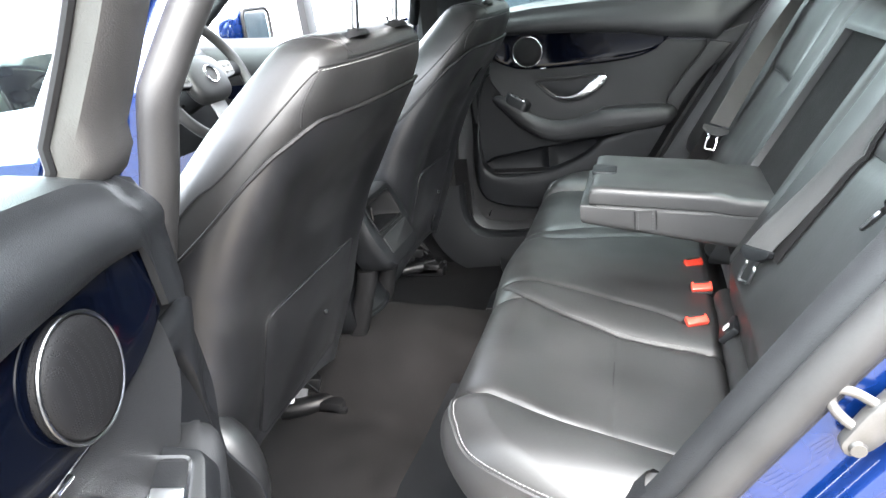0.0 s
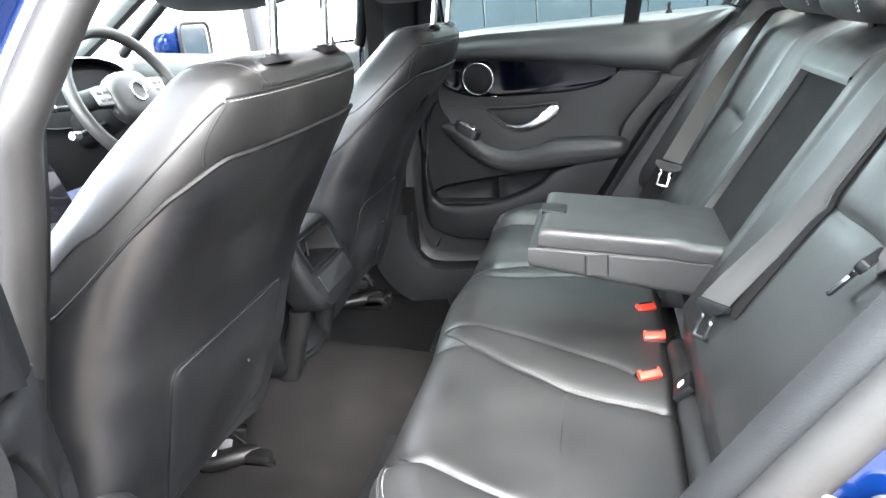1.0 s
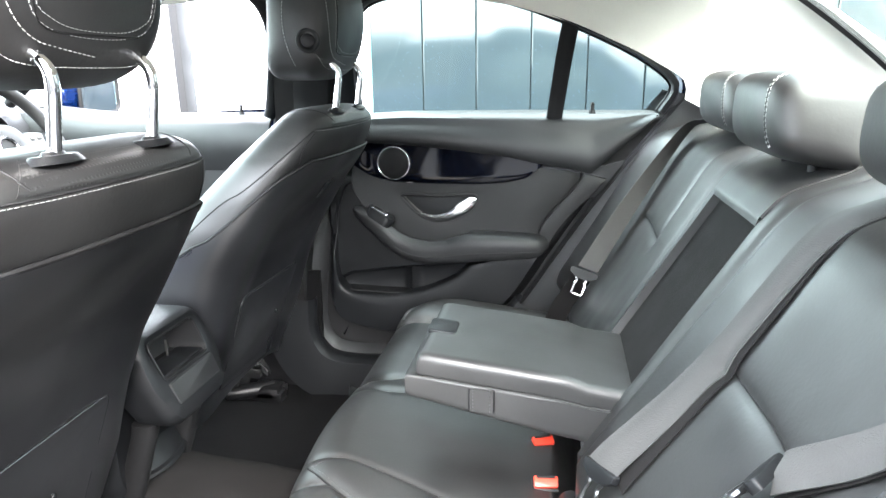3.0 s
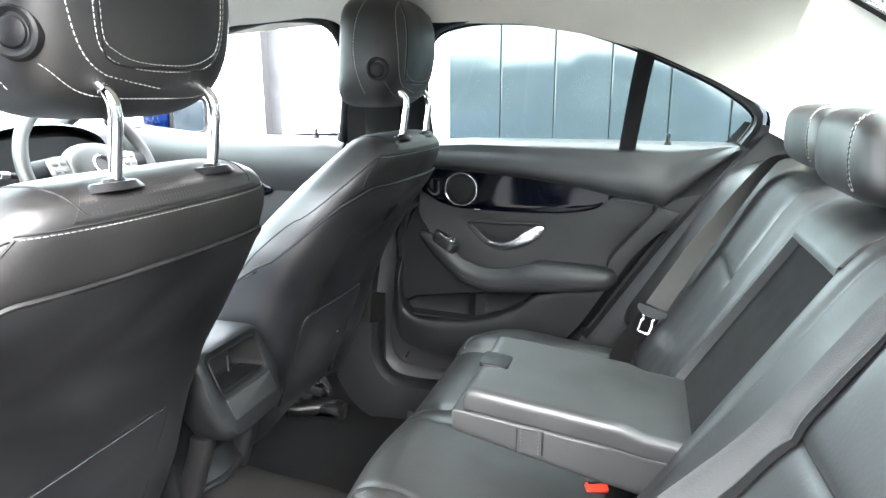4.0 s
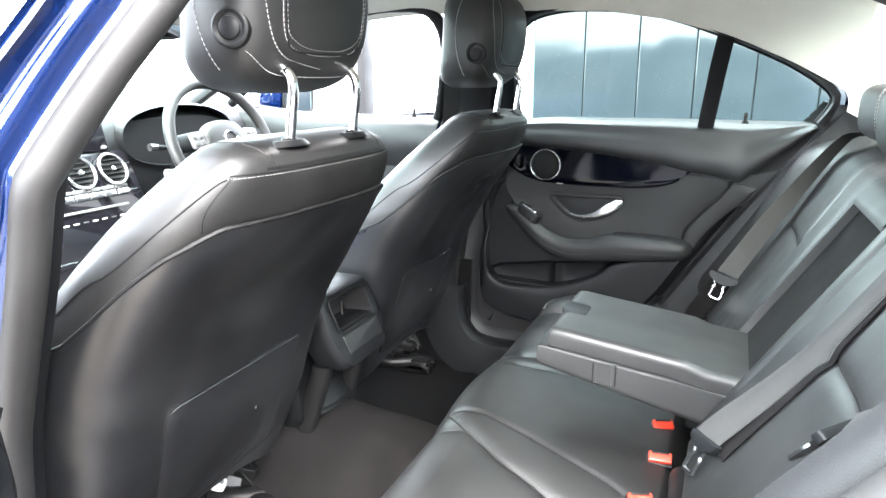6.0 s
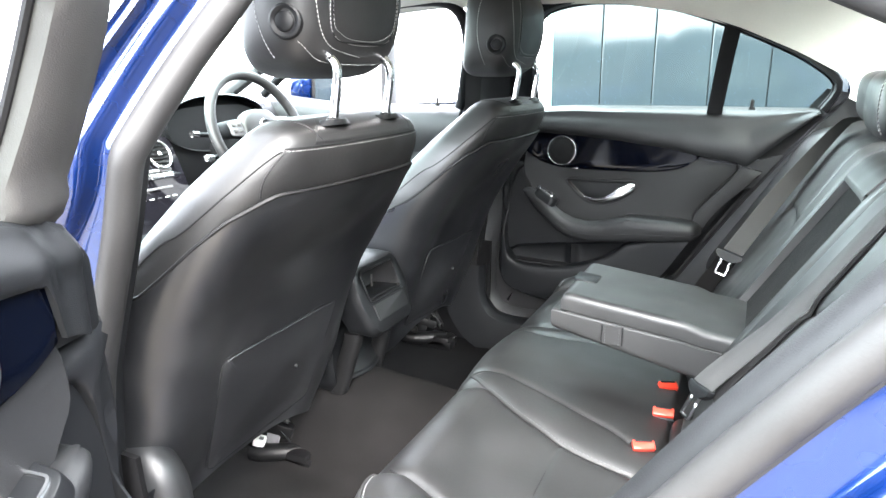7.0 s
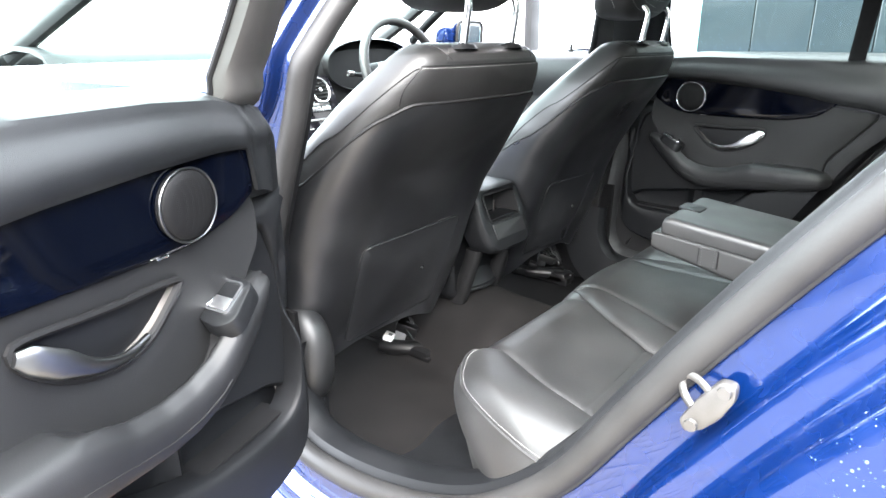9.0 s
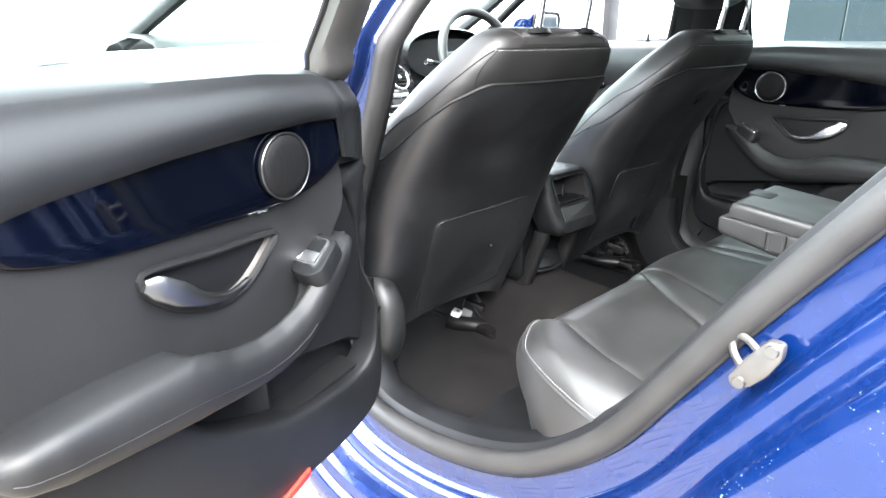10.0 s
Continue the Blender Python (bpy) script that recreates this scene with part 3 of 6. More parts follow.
DOOR_EDGE = curve([(0.05, 0.787), (-0.04, 0.780), (-0.10, 0.757), (-0.14, 0.722), (-0.158, 0.67), (-0.166, 0.60), (-0.172, 0.52), (-0.178, 0.42), (-0.186, 0.33), (-0.184, 0.265), (-0.168, 0.222), (-0.135, 0.195), (-0.07, 0.176), (0.03, 0.166),
                   (0.14, 0.166), (0.25, 0.203), (0.345, 0.285), (0.425, 0.41), (0.505, 0.535), (0.59, 0.650), (0.655, 0.735), (0.690, 0.772), (0.66, 0.786), (0.36, 0.788)], 180, closed=True)
TRIM_S = [-0.092, -0.075, -0.03, 0.06, 0.19, 0.325, 0.403, 0.472, 0.508, 0.56]
TRIM_Z = [0.703, 0.7075, 0.7075, 0.703, 0.6915, 0.674, 0.6565, 0.647, 0.638, 0.626]


def trim_top(s):
    """Height of the line between the belt panel and the lacquered strip."""
    return float(np.interp(s, TRIM_S, TRIM_Z))


ARM_S = [-0.088, -0.080, -0.062, -0.036, -0.014, 0.002, 0.010, 0.022, 0.045, 0.08, 0.12, 0.165, 0.198, 0.228, 0.30, 0.37, 0.402, 0.416, 0.424]
ARM_TOP = [0.536, 0.543, 0.541, 0.533, 0.522, 0.514, 0.505, 0.494, 0.477, 0.463, 0.458, 0.464, 0.477, 0.484, 0.485, 0.482, 0.477, 0.471, 0.460]
ARM_LOW = [0.530, 0.524, 0.510, 0.486, 0.467, 0.453, 0.447, 0.438, 0.421, 0.408, 0.404, 0.408, 0.412, 0.416, 0.423, 0.430, 0.435, 0.440, 0.451]
ARM_OUT = [0.040, 0.056, 0.068, 0.076, 0.080, 0.081, 0.081, 0.081, 0.080, 0.079, 0.080, 0.083, 0.087, 0.090, 0.093, 0.092, 0.086, 0.074, 0.050]
ARM_CUP = [0.0, 0.0, 0.0, 0.0, 0.0, 0.0, 0.028, 0.034, 0.034, 0.033, 0.030, 0.022, 0.010, 0.0, 0.0, 0.0, 0.0, 0.0, 0.0]


def arm_ring(f, s):
    """A cross-section of the door armrest: a pad behind, a rail with a hand hollow in front."""
    zt, zl, D, cup = (float(np.interp(s, ARM_S, A)) for A in (ARM_TOP, ARM_LOW, ARM_OUT, ARM_CUP))
    h = zt - zl
    deep = min(cup, 0.62 * h)
    w = 0.028 if cup > 0.002 else D - 0.034
    pts = [(0.016, zt - deep), (max(0.020, D - w - 0.006), zt - deep), (max(0.022, D - w), zt - deep * 0.35), (D - w * 0.78, zt + 0.0015), (D - w * 0.5, zt + 0.001), (D - 0.012, zt - 0.04 * h), (D - 0.004, zt - 0.16 * h), (D, zt - 0.38 * h),
           (D, zl + 0.40 * h), (D - 0.0015, zl + 0.18 * h), (D - 0.005, zl + 0.04 * h), (D - 0.014, zl - 0.004), (0.016, zl - 0.010)]
    return [f(s, d, z) for d, z in curve(pts, 40)]


def build_door(f, label, opened):
    q = f(0.2, 0, 0.1)
    door = thing("rear_door", q, label, "car door", group="rear doors")
    F = lambda u, v, d: f(u, d, v)
    fb = lambda s, d, z: f(s + 0.014 * smooth(-0.03, -0.09, s), d + 0.008 * smooth(-0.01, -0.10, s), z)
    Fb = lambda u, v, d: fb(u, d, v)
    shell_line = [(max(u, -0.112) if opened else u, min(v, 0.752)) for u, v in inset(ccw(DOOR_EDGE), 0.014)]
    part("door_shell", plate(np.array(shell_line), F, -0.085, -0.034, 0.004), BLUE, door, "blue painted door shell")
    # upper padded panel, from the trim line to the belt, rolling over to the glass
    rows = []
    for s in np.linspace(-0.156, 0.668, 84):
        edge_top = float(np.interp(s, [-0.156, -0.148, -0.135, -0.10, -0.04, 0.05, 0.36, 0.66, 0.69], [0.712, 0.730, 0.747, 0.766, 0.779, 0.785, 0.786, 0.784, 0.772]))
        lo = trim_top(s) + 0.0015
        lo = max(lo, float(np.interp(s, [0.5, 0.51, 0.668], [0.0, 0.628, 0.772])))
        if s < -0.075:
            lo = 0.709 - 0.056 * smooth(-0.080, -0.096, s) - 0.014 * smooth(-0.096, -0.15, s)
        row = []
        for k in np.linspace(0, 1, 18):
            z = lo + (edge_top - lo) * k
            if s < -0.075:
                k = min(1.0, max(0.0, (z - 0.709) / (max(edge_top, 0.764) - 0.709)))
            d = 0.0475 + 0.006 * math.sin(math.pi * min(1, k * 1.6)) * (k < 0.625) - 0.016 * smooth(0.1, 1.0, k) - 0.046 * max(0, (k - 0.80) / 0.20) ** 2.0
            d -= 0.002 * (1 - min(1, k / 0.04)) * (s > -0.075)
            d -= 0.007 * smooth(-0.080, -0.100, s)
            d -= 0.034 * smooth(-0.122, -0.156, s) ** 1.4
            row.append(fb(s, d, z))
        row.append(f(s, -0.035, edge_top - 0.004))
        rows.append(row)
    part("belt_panel", slab(rows, 0.006), PANEL, door, "padded dark grey upper door panel")
    front = [(-0.140, 0.640), (-0.072, 0.640), (-0.072, 0.716), (-0.100, 0.742), (-0.125, 0.735), (-0.140, 0.715)]
    part("belt_panel_end", plate(fillet(front, 0.010), F, -0.03, 0.036, 0.003), PANEL, door, "dark grey end of the upper door panel")
    # frame of the lower door, with its rolled rim, round the recess of the map pocket
    hole = curve([(-0.098, 0.600), (-0.122, 0.560), (-0.136, 0.50), (-0.142, 0.43), (-0.141, 0.375), (-0.133, 0.332), (-0.108, 0.308), (-0.055, 0.300), (0.023, 0.303), (0.085, 0.316), (0.145, 0.339), (0.19, 0.365), (0.222, 0.394), (0.27, 0.409), (0.28, 0.44), (0.20, 0.48), (0.05, 0.54), (-0.04, 0.60)], 120, closed=True)
    c = (0.04, 0.43)
    low_edge = [(u, min(v, 0.652)) for u, v in DOOR_EDGE]
    face = lambda u, v: 0.021 + 0.027 * smooth(0.475, 0.405, v) + 0.012 * smooth(-0.03, -0.09, u) * smooth(0.50, 0.60, v)
    A = [radial(inset(ccw(low_edge), o), c, 160) for o in (0.0, 0.003, 0.009, 0.018, 0.030)]
    B = radial(hole, c, 160)
    rows = [[f(u, d + lift * smooth(-0.10, -0.13, u) * smooth(0.45, 0.55, v), v) for u, v in ring] for ring, d, lift in zip(A[:4], (-0.034, -0.020, 0.000, 0.014), (0.0, 0.024, 0.020, 0.012))]
    for k, drop in ((0.0, 0.004), (0.35, 0.0), (0.7, 0.0), (0.9, 0.0005), (0.96, 0.003), (1.0, 0.009)):
        rows.append([f(p[0] * (1 - k) + g[0] * k, face(p[0] * (1 - k) + g[0] * k, p[1] * (1 - k) + g[1] * k) - drop, p[1] * (1 - k) + g[1] * k) for p, g in zip(A[4], B)])
    rows.append([f(u, 0.004, v) for u, v in B])
    part("lower_panel", grid(rows, cv=True), PLASTIC, door, "dark grey plastic lower door panel round a map pocket", sharp=50)
    # recess behind the frame: smooth above the pocket's edge, hollow below it
    rim_z = lambda s: float(np.interp(s, [-0.16, -0.133, -0.108, -0.06, 0.035, 0.111, 0.26], [0.330, 0.342, 0.355, 0.362, 0.376, 0.384, 0.405]))
    rows = []
    for s in np.linspace(-0.152, 0.30, 48):
        zp = rim_z(s)
        rib = 0.020 * math.exp(-((s - 0.060) / 0.012) ** 2)
        rows.append([f(s, d, z) for z, d in [(0.285, -0.012 + rib), (0.310, -0.018 + rib), (zp - 0.012, -0.020 + rib), (zp - 0.003, -0.014 + rib * 0.5), (zp - 0.001, 0.008), (zp + 0.003, 0.0125), (zp + 0.010, 0.0125), (0.45, 0.014), (0.53, 0.016), (0.62, 0.016)]])
    part("recess_lining", slab(rows, 0.004), PLASTIC, door, "smooth black lining of the map pocket")
    part("pocket_edge", tube([f(s, 0.0125, rim_z(s) + 0.001) for s in np.linspace(-0.13, 0.18, 34)], 0.0016, 6), PLASTIC, door)
    part("pocket_tray", slab([[f(s, d, 0.306 + 0.05 * abs(s - 0.02) ** 1.3) for d in np.linspace(-0.016, 0.030, 5)] for s in np.linspace(-0.12, 0.13, 20)], 0.004), DARK, door, "black floor of the map pocket")
    # middle panel of soft vinyl
    mid = curve([(-0.093, 0.655), (-0.103, 0.62), (-0.102, 0.585), (-0.086, 0.560), (-0.04, 0.50), (0.01, 0.455), (0.08, 0.425), (0.20, 0.420), (0.32, 0.432), (0.392, 0.445), (0.402, 0.500), (0.439, 0.551), (0.476, 0.594), (0.504, 0.634), (0.46, 0.644), (0.40, 0.650), (0.2, 0.668), (0.0, 0.690), (-0.07, 0.69)], 120, closed=True)
    alm = curve([(0.042, 0.571), (0.065, 0.576), (0.14, 0.575), (0.222, 0.578), (0.240, 0.571), (0.234, 0.552), (0.210, 0.530), (0.172, 0.512), (0.130, 0.507), (0.092, 0.521), (0.062, 0.547)], 60, closed=True)
    part("middle_panel", plate_hole(mid, inset(ccw(alm), -0.001), (0.145, 0.547), Fb, 0.0, 0.030, 0.006), MIDPANEL, door, "dark grey vinyl middle door panel")
    rear = [tuple(p) for p in curve([(0.507, 0.634), (0.479, 0.593), (0.442, 0.550), (0.405, 0.499), (0.396, 0.450)], 18)] + [tuple(p) for p in curve([(0.420, 0.440), (0.446, 0.488), (0.484, 0.537), (0.535, 0.590), (0.558, 0.622)], 18)]
    part("rear_strip", plate(np.array(rear), F, 0.0, 0.029, 0.004), MIDPANEL, door, "dark grey vinyl strip at the door's rear edge")
    # lacquered trim strip
    low = curve([(-0.0950, 0.660), (-0.0945, 0.653), (-0.080, 0.644), (-0.054, 0.631), (0.0, 0.612), (0.07, 0.606), (0.17, 0.605), (0.257, 0.606), (0.313, 0.611), (0.36, 0.622), (0.388, 0.640), (0.404, 0.655)], 90)
    rows = []
    for s in np.concatenate([[-0.0952, -0.0945, -0.092], np.linspace(-0.088, 0.395, 70), [0.399, 0.402, 0.404]]):
        za = float(np.interp(s, low[:, 0], low[:, 1]))
        zb = trim_top(s) + 0.004 - 0.010 * smooth(-0.085, -0.0952, s)
        zb = max(zb, za + 0.001)
        edge = 0.010 * (1 - smooth(-0.0953, -0.090, s)) + 0.008 * smooth(0.398, 0.4045, s)
        rows.append([fb(s, d - edge, za + (zb - za) * k) for k, d in ((0, 0.022), (0, 0.0335), (0.03, 0.037), (0.07, 0.038), (0.3, 0.038), (0.55, 0.038), (0.8, 0.038), (1, 0.038), (1, 0.022))])
    strip = part("trim_strip", grid(rows), GLOSS, door, "dark blue high gloss lacquered trim strip")
    part("trim_edge", tube([fb(s, 0.0405, trim_top(s) + 0.0005) for s in np.linspace(-0.085, 0.40, 36)], 0.0010, 6), DARK, strip)
    # round loudspeaker grille
    c = (0.028, 0.658)
    ring = [f(c[0] + 0.0415 * math.cos(t), 0.0445, c[1] + 0.0415 * math.sin(t)) for t in np.linspace(0, 2 * math.pi, 49)[:-1]]
    spk = part("speaker_ring", tube(ring, 0.0015, 8, closed=True), SATIN_DIMMED if opened else SATIN, door, "thin chrome speaker ring")
    rows = []
    for r, d in ((0.0425, 0.030), (0.0405, 0.0435), (0.037, 0.0475), (0.028, 0.0495), (0.016, 0.0505), (0.0002, 0.051)):
        rows.append([f(c[0] + r * math.cos(t), d, c[1] + r * math.sin(t)) for t in np.linspace(0, 2 * math.pi, 41)[:-1]])
    part("speaker_grille", grid(rows, cv=True), SPEAKER, spk, "perforated black speaker grille")
    part("trim_badge", plate(fillet([(0.060, 0.6065), (0.076, 0.6060), (0.076, 0.6085), (0.060, 0.609)], 0.0006, 2), F, 0.030, 0.0385, 0.0004), SATIN, strip, "tiny chrome clip under the speaker")
    # handle in its almond recess
    bez = grid([[f(u, d, v) for u, v in inset(ccw(alm), o)] for o, d in ((-0.004, 0.0295), (-0.003, 0.0335), (0.001, 0.0345), (0.004, 0.033), (0.006, 0.028))], cv=True)
    hb = part("handle_bezel", bez, DARK, door, "glossy black bezel round the door handle")
    o2 = inset(ccw(alm), 0.003)
    cu, cv_ = 0.150, 0.547
    bowl = [[f(cu + (u - cu) * k, d, cv_ + (v - cv_) * k) for u, v in o2] for k, d in ((1.0, 0.030), (0.95, 0.0225), (0.88, 0.0165), (0.7, 0.0135), (0.4, 0.0125), (0.001, 0.0122))]
    part("recess", grid(bowl, cv=True), RECESS, hb, "brushed grey metal recess behind the handle")
    path = curve([(0.240, 0.566, 0.036), (0.226, 0.560, 0.043), (0.200, 0.544, 0.046), (0.168, 0.527, 0.044), (0.130, 0.519, 0.038), (0.096, 0.526, 0.031)], 30)
    hw = np.interp(np.linspace(0, 1, 30), [0, 0.08, 0.28, 0.42, 0.6, 0.8, 1], [0.007, 0.0140, 0.0150, 0.0105, 0.0075, 0.0055, 0.003])
    rings = []
    for i, (s, z, d) in enumerate(path):
        j, k = max(i - 1, 0), min(i + 1, 29)
        ds, dz = path[k][0] - path[j][0], path[k][1] - path[j][1]
        L = math.hypot(ds, dz)
        ns, nz = -dz / L, ds / L
        rings.append([f(s + ns * hw[i] * sg(math.cos(t), 0.8), d + 0.0042 * math.sin(t), z + nz * hw[i] * sg(math.cos(t), 0.8)) for t in np.linspace(0, 2 * math.pi, 17)[:-1]])
    # same chrome on both doors; the opened one is darkened against the sky's glare
    part("handle", loft(rings), SATIN_DIMMED if opened else SATIN, door, "satin chrome inner door handle")
    # armrest sweeping down from the switch pod
    at = sorted(set(list(np.linspace(-0.088, 0.424, 84)) + [0.004, 0.006, 0.008, 0.010, 0.012]))
    arm = part("armrest", loft([arm_ring(f, s) for s in at]), ARMPAD, door, "padded black armrest sweeping down from the switch", sharp=50)
    seam_of = lambda s: (float(np.interp(s, ARM_S, ARM_OUT)), float(np.interp(s, ARM_S, ARM_LOW)), float(np.interp(s, ARM_S, ARM_TOP)))
    part("armrest_seam", tube([f(s, o[0] - 0.0005, o[1] + 0.30 * (o[2] - o[1])) for s in np.linspace(0.03, 0.412, 50) for o in (seam_of(s),)], 0.0011, 6), DARK, arm)
    # window switch on the pod
    Fs = lambda u, v, d: f(-0.012 + u * 0.87 + v * 0.10 + d * 0.47, 0.0445 + u * 0.10 + v - d * 0.06, 0.5310 - u * 0.47 + d * 0.87)
    part("switch_plate", plate(fillet([(-0.036, -0.024), (-0.030, 0.028), (0.030, 0.036), (0.046, 0.014), (0.040, -0.022)], 0.012), Fs, -0.020, 0.0046, 0.004), PLASTIC, arm)
    part("switch_frame", grid([[Fs(u, v, d) for u, v in inset(ccw(fillet([(-0.021, -0.016), (0.023, -0.016), (0.023, 0.017), (-0.021, 0.017)], 0.006)), o)] for o, d in ((-0.0035, 0.0045), (-0.003, 0.0072), (0.0, 0.0076), (0.0015, 0.0045))], cv=True), CHROME, arm, "thin chrome frame round the switch")
    tip = lambda u, v, d: Fs(u, v, d - 0.004 * smooth(0.010, -0.012, u))
    part("switch_rocker", plate(fillet([(-0.019, -0.014), (0.021, -0.014), (0.021, 0.015), (-0.019, 0.015)], 0.003), tip, -0.001, 0.0046, 0.002), NET, arm, "black window switch")
    part("switch_cap", plate(fillet([(0.001, -0.0135), (0.0205, -0.0135), (0.0205, 0.0145), (0.001, 0.0145)], 0.002), tip, 0.0036, 0.0066, 0.001), SATIN, arm, "silver switch cap")
    # window frame, divider, glass, lock knob
    lean = lambda z: 0.035 + 0.62 * max(0, z - 0.79) - 0.055 * smooth(0.775, 0.715, z)
    fr = curve([(-0.084, 0.690), (-0.081, 0.766), (-0.075, 0.86), (-0.056, 0.95), (-0.01, 1.022), (0.08, 1.047), (0.25, 1.040), (0.36, 1.015), (0.48, 0.970), (0.60, 0.915), (0.68, 0.862), (0.695, 0.828), (0.672, 0.782)], 70)
    wide = np.interp(np.linspace(0, 1, 70), [0, 0.20, 0.32, 0.42, 1], [0.054, 0.050, 0.022, 0.010, 0.012])
    rings = []
    for i, (s, z) in enumerate(fr):
        j, k = max(i - 1, 0), min(i + 1, 69)
        ds, dz = fr[k] - fr[j]
        L = math.hypot(ds, dz)
        ns, nz = -dz / L, ds / L
        w = wide[i]
        rings.append([f(s + ns * a * w, lean(z) + b, z + nz * a * w) for a, b in ((0.35, -0.05), (1.0, -0.045), (1.0, -0.005), (0.75, 0.006), (-0.22, 0.006), (-0.40, -0.002), (-0.42, -0.024), (-0.25, -0.030))])
    # the opened door's frame carries daylight in a paler colour than the closed one
    wf = part("window_frame", loft(rings), FRAME_LIT if opened else PLASTIC, door, "dark grey window frame", sharp=50)
    part("glass_run", tube([r[6] for r in rings], 0.0045, 8), DARK, wf, "black rubber glass run")
    part("window_divider", loft([[f(s + a, lean(z) - 0.012 + b, z) for a, b in ((-0.017, -0.012), (0.017, -0.012), (0.019, 0.008), (0.012, 0.012), (-0.012, 0.012), (-0.019, 0.008))] for s, z in ((0.428, 0.768), (0.436, 0.83), (0.447, 0.91), (0.462, 1.0))]), DARK, door, "black upright window divider")
    gl = []
    for z in np.linspace(0.765, 1.04, 12):
        a = float(np.interp(z, [0.775, 0.86, 0.96, 1.04], [-0.05, -0.045, -0.02, 0.04]))
        b = float(np.interp(z, [0.775, 0.828, 0.862, 0.915, 0.97, 1.015, 1.04], [0.675, 0.695, 0.68, 0.60, 0.48, 0.36, 0.25]))
        gl.append([f(a + (b - a) * k, lean(z) - 0.026, z) for k in np.linspace(0, 1, 12)])
    g = part("window_glass", slab(gl, 0.003), GLASS, door, "rain-spotted door window glass")
    g.visible_shadow = False
    knob = f(0.516, 0.048, 0.780)
    bb = bmesh.new()
    for zz, r0, r1, h in ((0.004, 0.009, 0.0065, 0.008), (0.014, 0.0045, 0.0045, 0.016), (0.0235, 0.0052, 0.003, 0.005)):
        bmesh.ops.create_cone(bb, cap_ends=True, segments=14, radius1=r0, radius2=r1, depth=h, matrix=Matrix.Translation(knob + Vector((0, 0, zz))))
    part("lock_knob", bb, DARK, door, "black lock knob")
    if opened:
        part("reflector", plate(fillet([(0.030, 0.196), (0.105, 0.172), (0.105, 0.184), (0.030, 0.210)], 0.004), F, 0.02, 0.050, 0.004), REDLENS, door, "red reflector low on the door")
    return door


build_door(far_map, "closed rear door with black panel, lacquered strip and armrest", False)
build_door(near_map, "opened rear door swung out beside the seat, black inner panel", True)

# ---- front seats ----
SZ = [0.10, 0.16, 0.235, 0.33, 0.44, 0.52, 0.60, 0.66, 0.721, 0.750, 0.772, 0.788, 0.800, 0.808, 0.813, 0.8155]
SX = [-0.300, -0.276, -0.240, -0.199, -0.163, -0.125, -0.075, -0.036, 0.004, 0.020, 0.0285, 0.0300, 0.0245, 0.0130, -0.002, -0.018]
SW = [0.200, 0.225, 0.245, 0.258, 0.262, 0.262, 0.258, 0.248, 0.228, 0.212, 0.196, 0.182, 0.168, 0.152, 0.134, 0.110]
ST = [0.10, 0.14, 0.18, 0.21, 0.23, 0.235, 0.225, 0.205, 0.180, 0.163, 0.147, 0.131, 0.113, 0.092, 0.066, 0.035]


def knee_hollow(u, z):
    """How deep the back is hollowed for the knees, with two soft dents, at u from its middle."""
    a = abs(u)
    deep = 0.026 * smooth(0.228, 0.120, a) * smooth(0.708, 0.585, z) * smooth(0.15, 0.24, z)
    deep += 0.0040 * math.exp(-((z - 0.590 - 0.16 * u) / 0.020) ** 2 - ((u - 0.015) / 0.085) ** 2)
    deep += 0.0035 * math.exp(-((z - 0.655 - 0.05 * u) / 0.026) ** 2 - ((u - 0.03) / 0.07) ** 2)
    return deep


def back_at(u, z, off=0.0):
    """How far back the backrest reaches at u from its middle and the height z."""
    xb, w, t = (float(np.interp(z, SZ, A)) for A in (SX, SW, ST))
    c = min(1.0, abs(u) / (w + off)) ** (1 / 0.72)
    return xb - t / 2 + (t / 2 + off - knee_hollow(u, z)) * math.sqrt(max(0, 1 - c * c)) ** 0.62


def seat_point(yc, th, z, off=0.0):
    """A point on the backrest: th 90 is the back's middle, 0 the side at +y, 180 the side at -y."""
    xb, w, t = (float(np.interp(z, SZ, A)) for A in (SX, SW, ST))
    c, s = math.cos(radians(th)), math.sin(radians(th))
    e = 0.62
    if s > 0:
        off -= knee_hollow((w + off) * sg(c, 0.72), z)
    return Vector((xb - t / 2 + (t / 2 + off) * sg(s, e), yc + (w + off) * sg(c, 0.72), z))


def seat_normal(yc, th, z):
    a = seat_point(yc, th + 2, z) - seat_point(yc, th - 2, z)
    b = seat_point(yc, th, z + 0.008) - seat_point(yc, th, z - 0.008)
    return (a.cross(b) * -1).normalized()


def piping_z(th):
    """Height of the shell's upper edge round the back."""
    a = abs(th - 90)
    return 0.722 - 0.030 * smooth(40, 70, a) - 0.16 * smooth(62, 105, a)


def ell(c, r, e1, e2, nu=36, nv=20, warp=None):
    """A rounded cushion: a superellipsoid round c."""
    rows = []
    for i in range(nv + 1):
        v = -math.pi / 2 + math.pi * i / nv
        row = []
        for j in range(nu):
            u = 2 * math.pi * j / nu
            p = Vector((r[0] * sg(math.cos(v), e1) * sg(math.cos(u), e2), r[1] * sg(math.cos(v), e1) * sg(math.sin(u), e2), r[2] * sg(math.sin(v), e1)))
            row.append((warp(p) if warp else p) + Vector(c))
        rows.append(row)
    bm = grid(rows, cv=True)
    bmesh.ops.remove_doubles(bm, verts=bm.verts, dist=1e-5)
    return bm


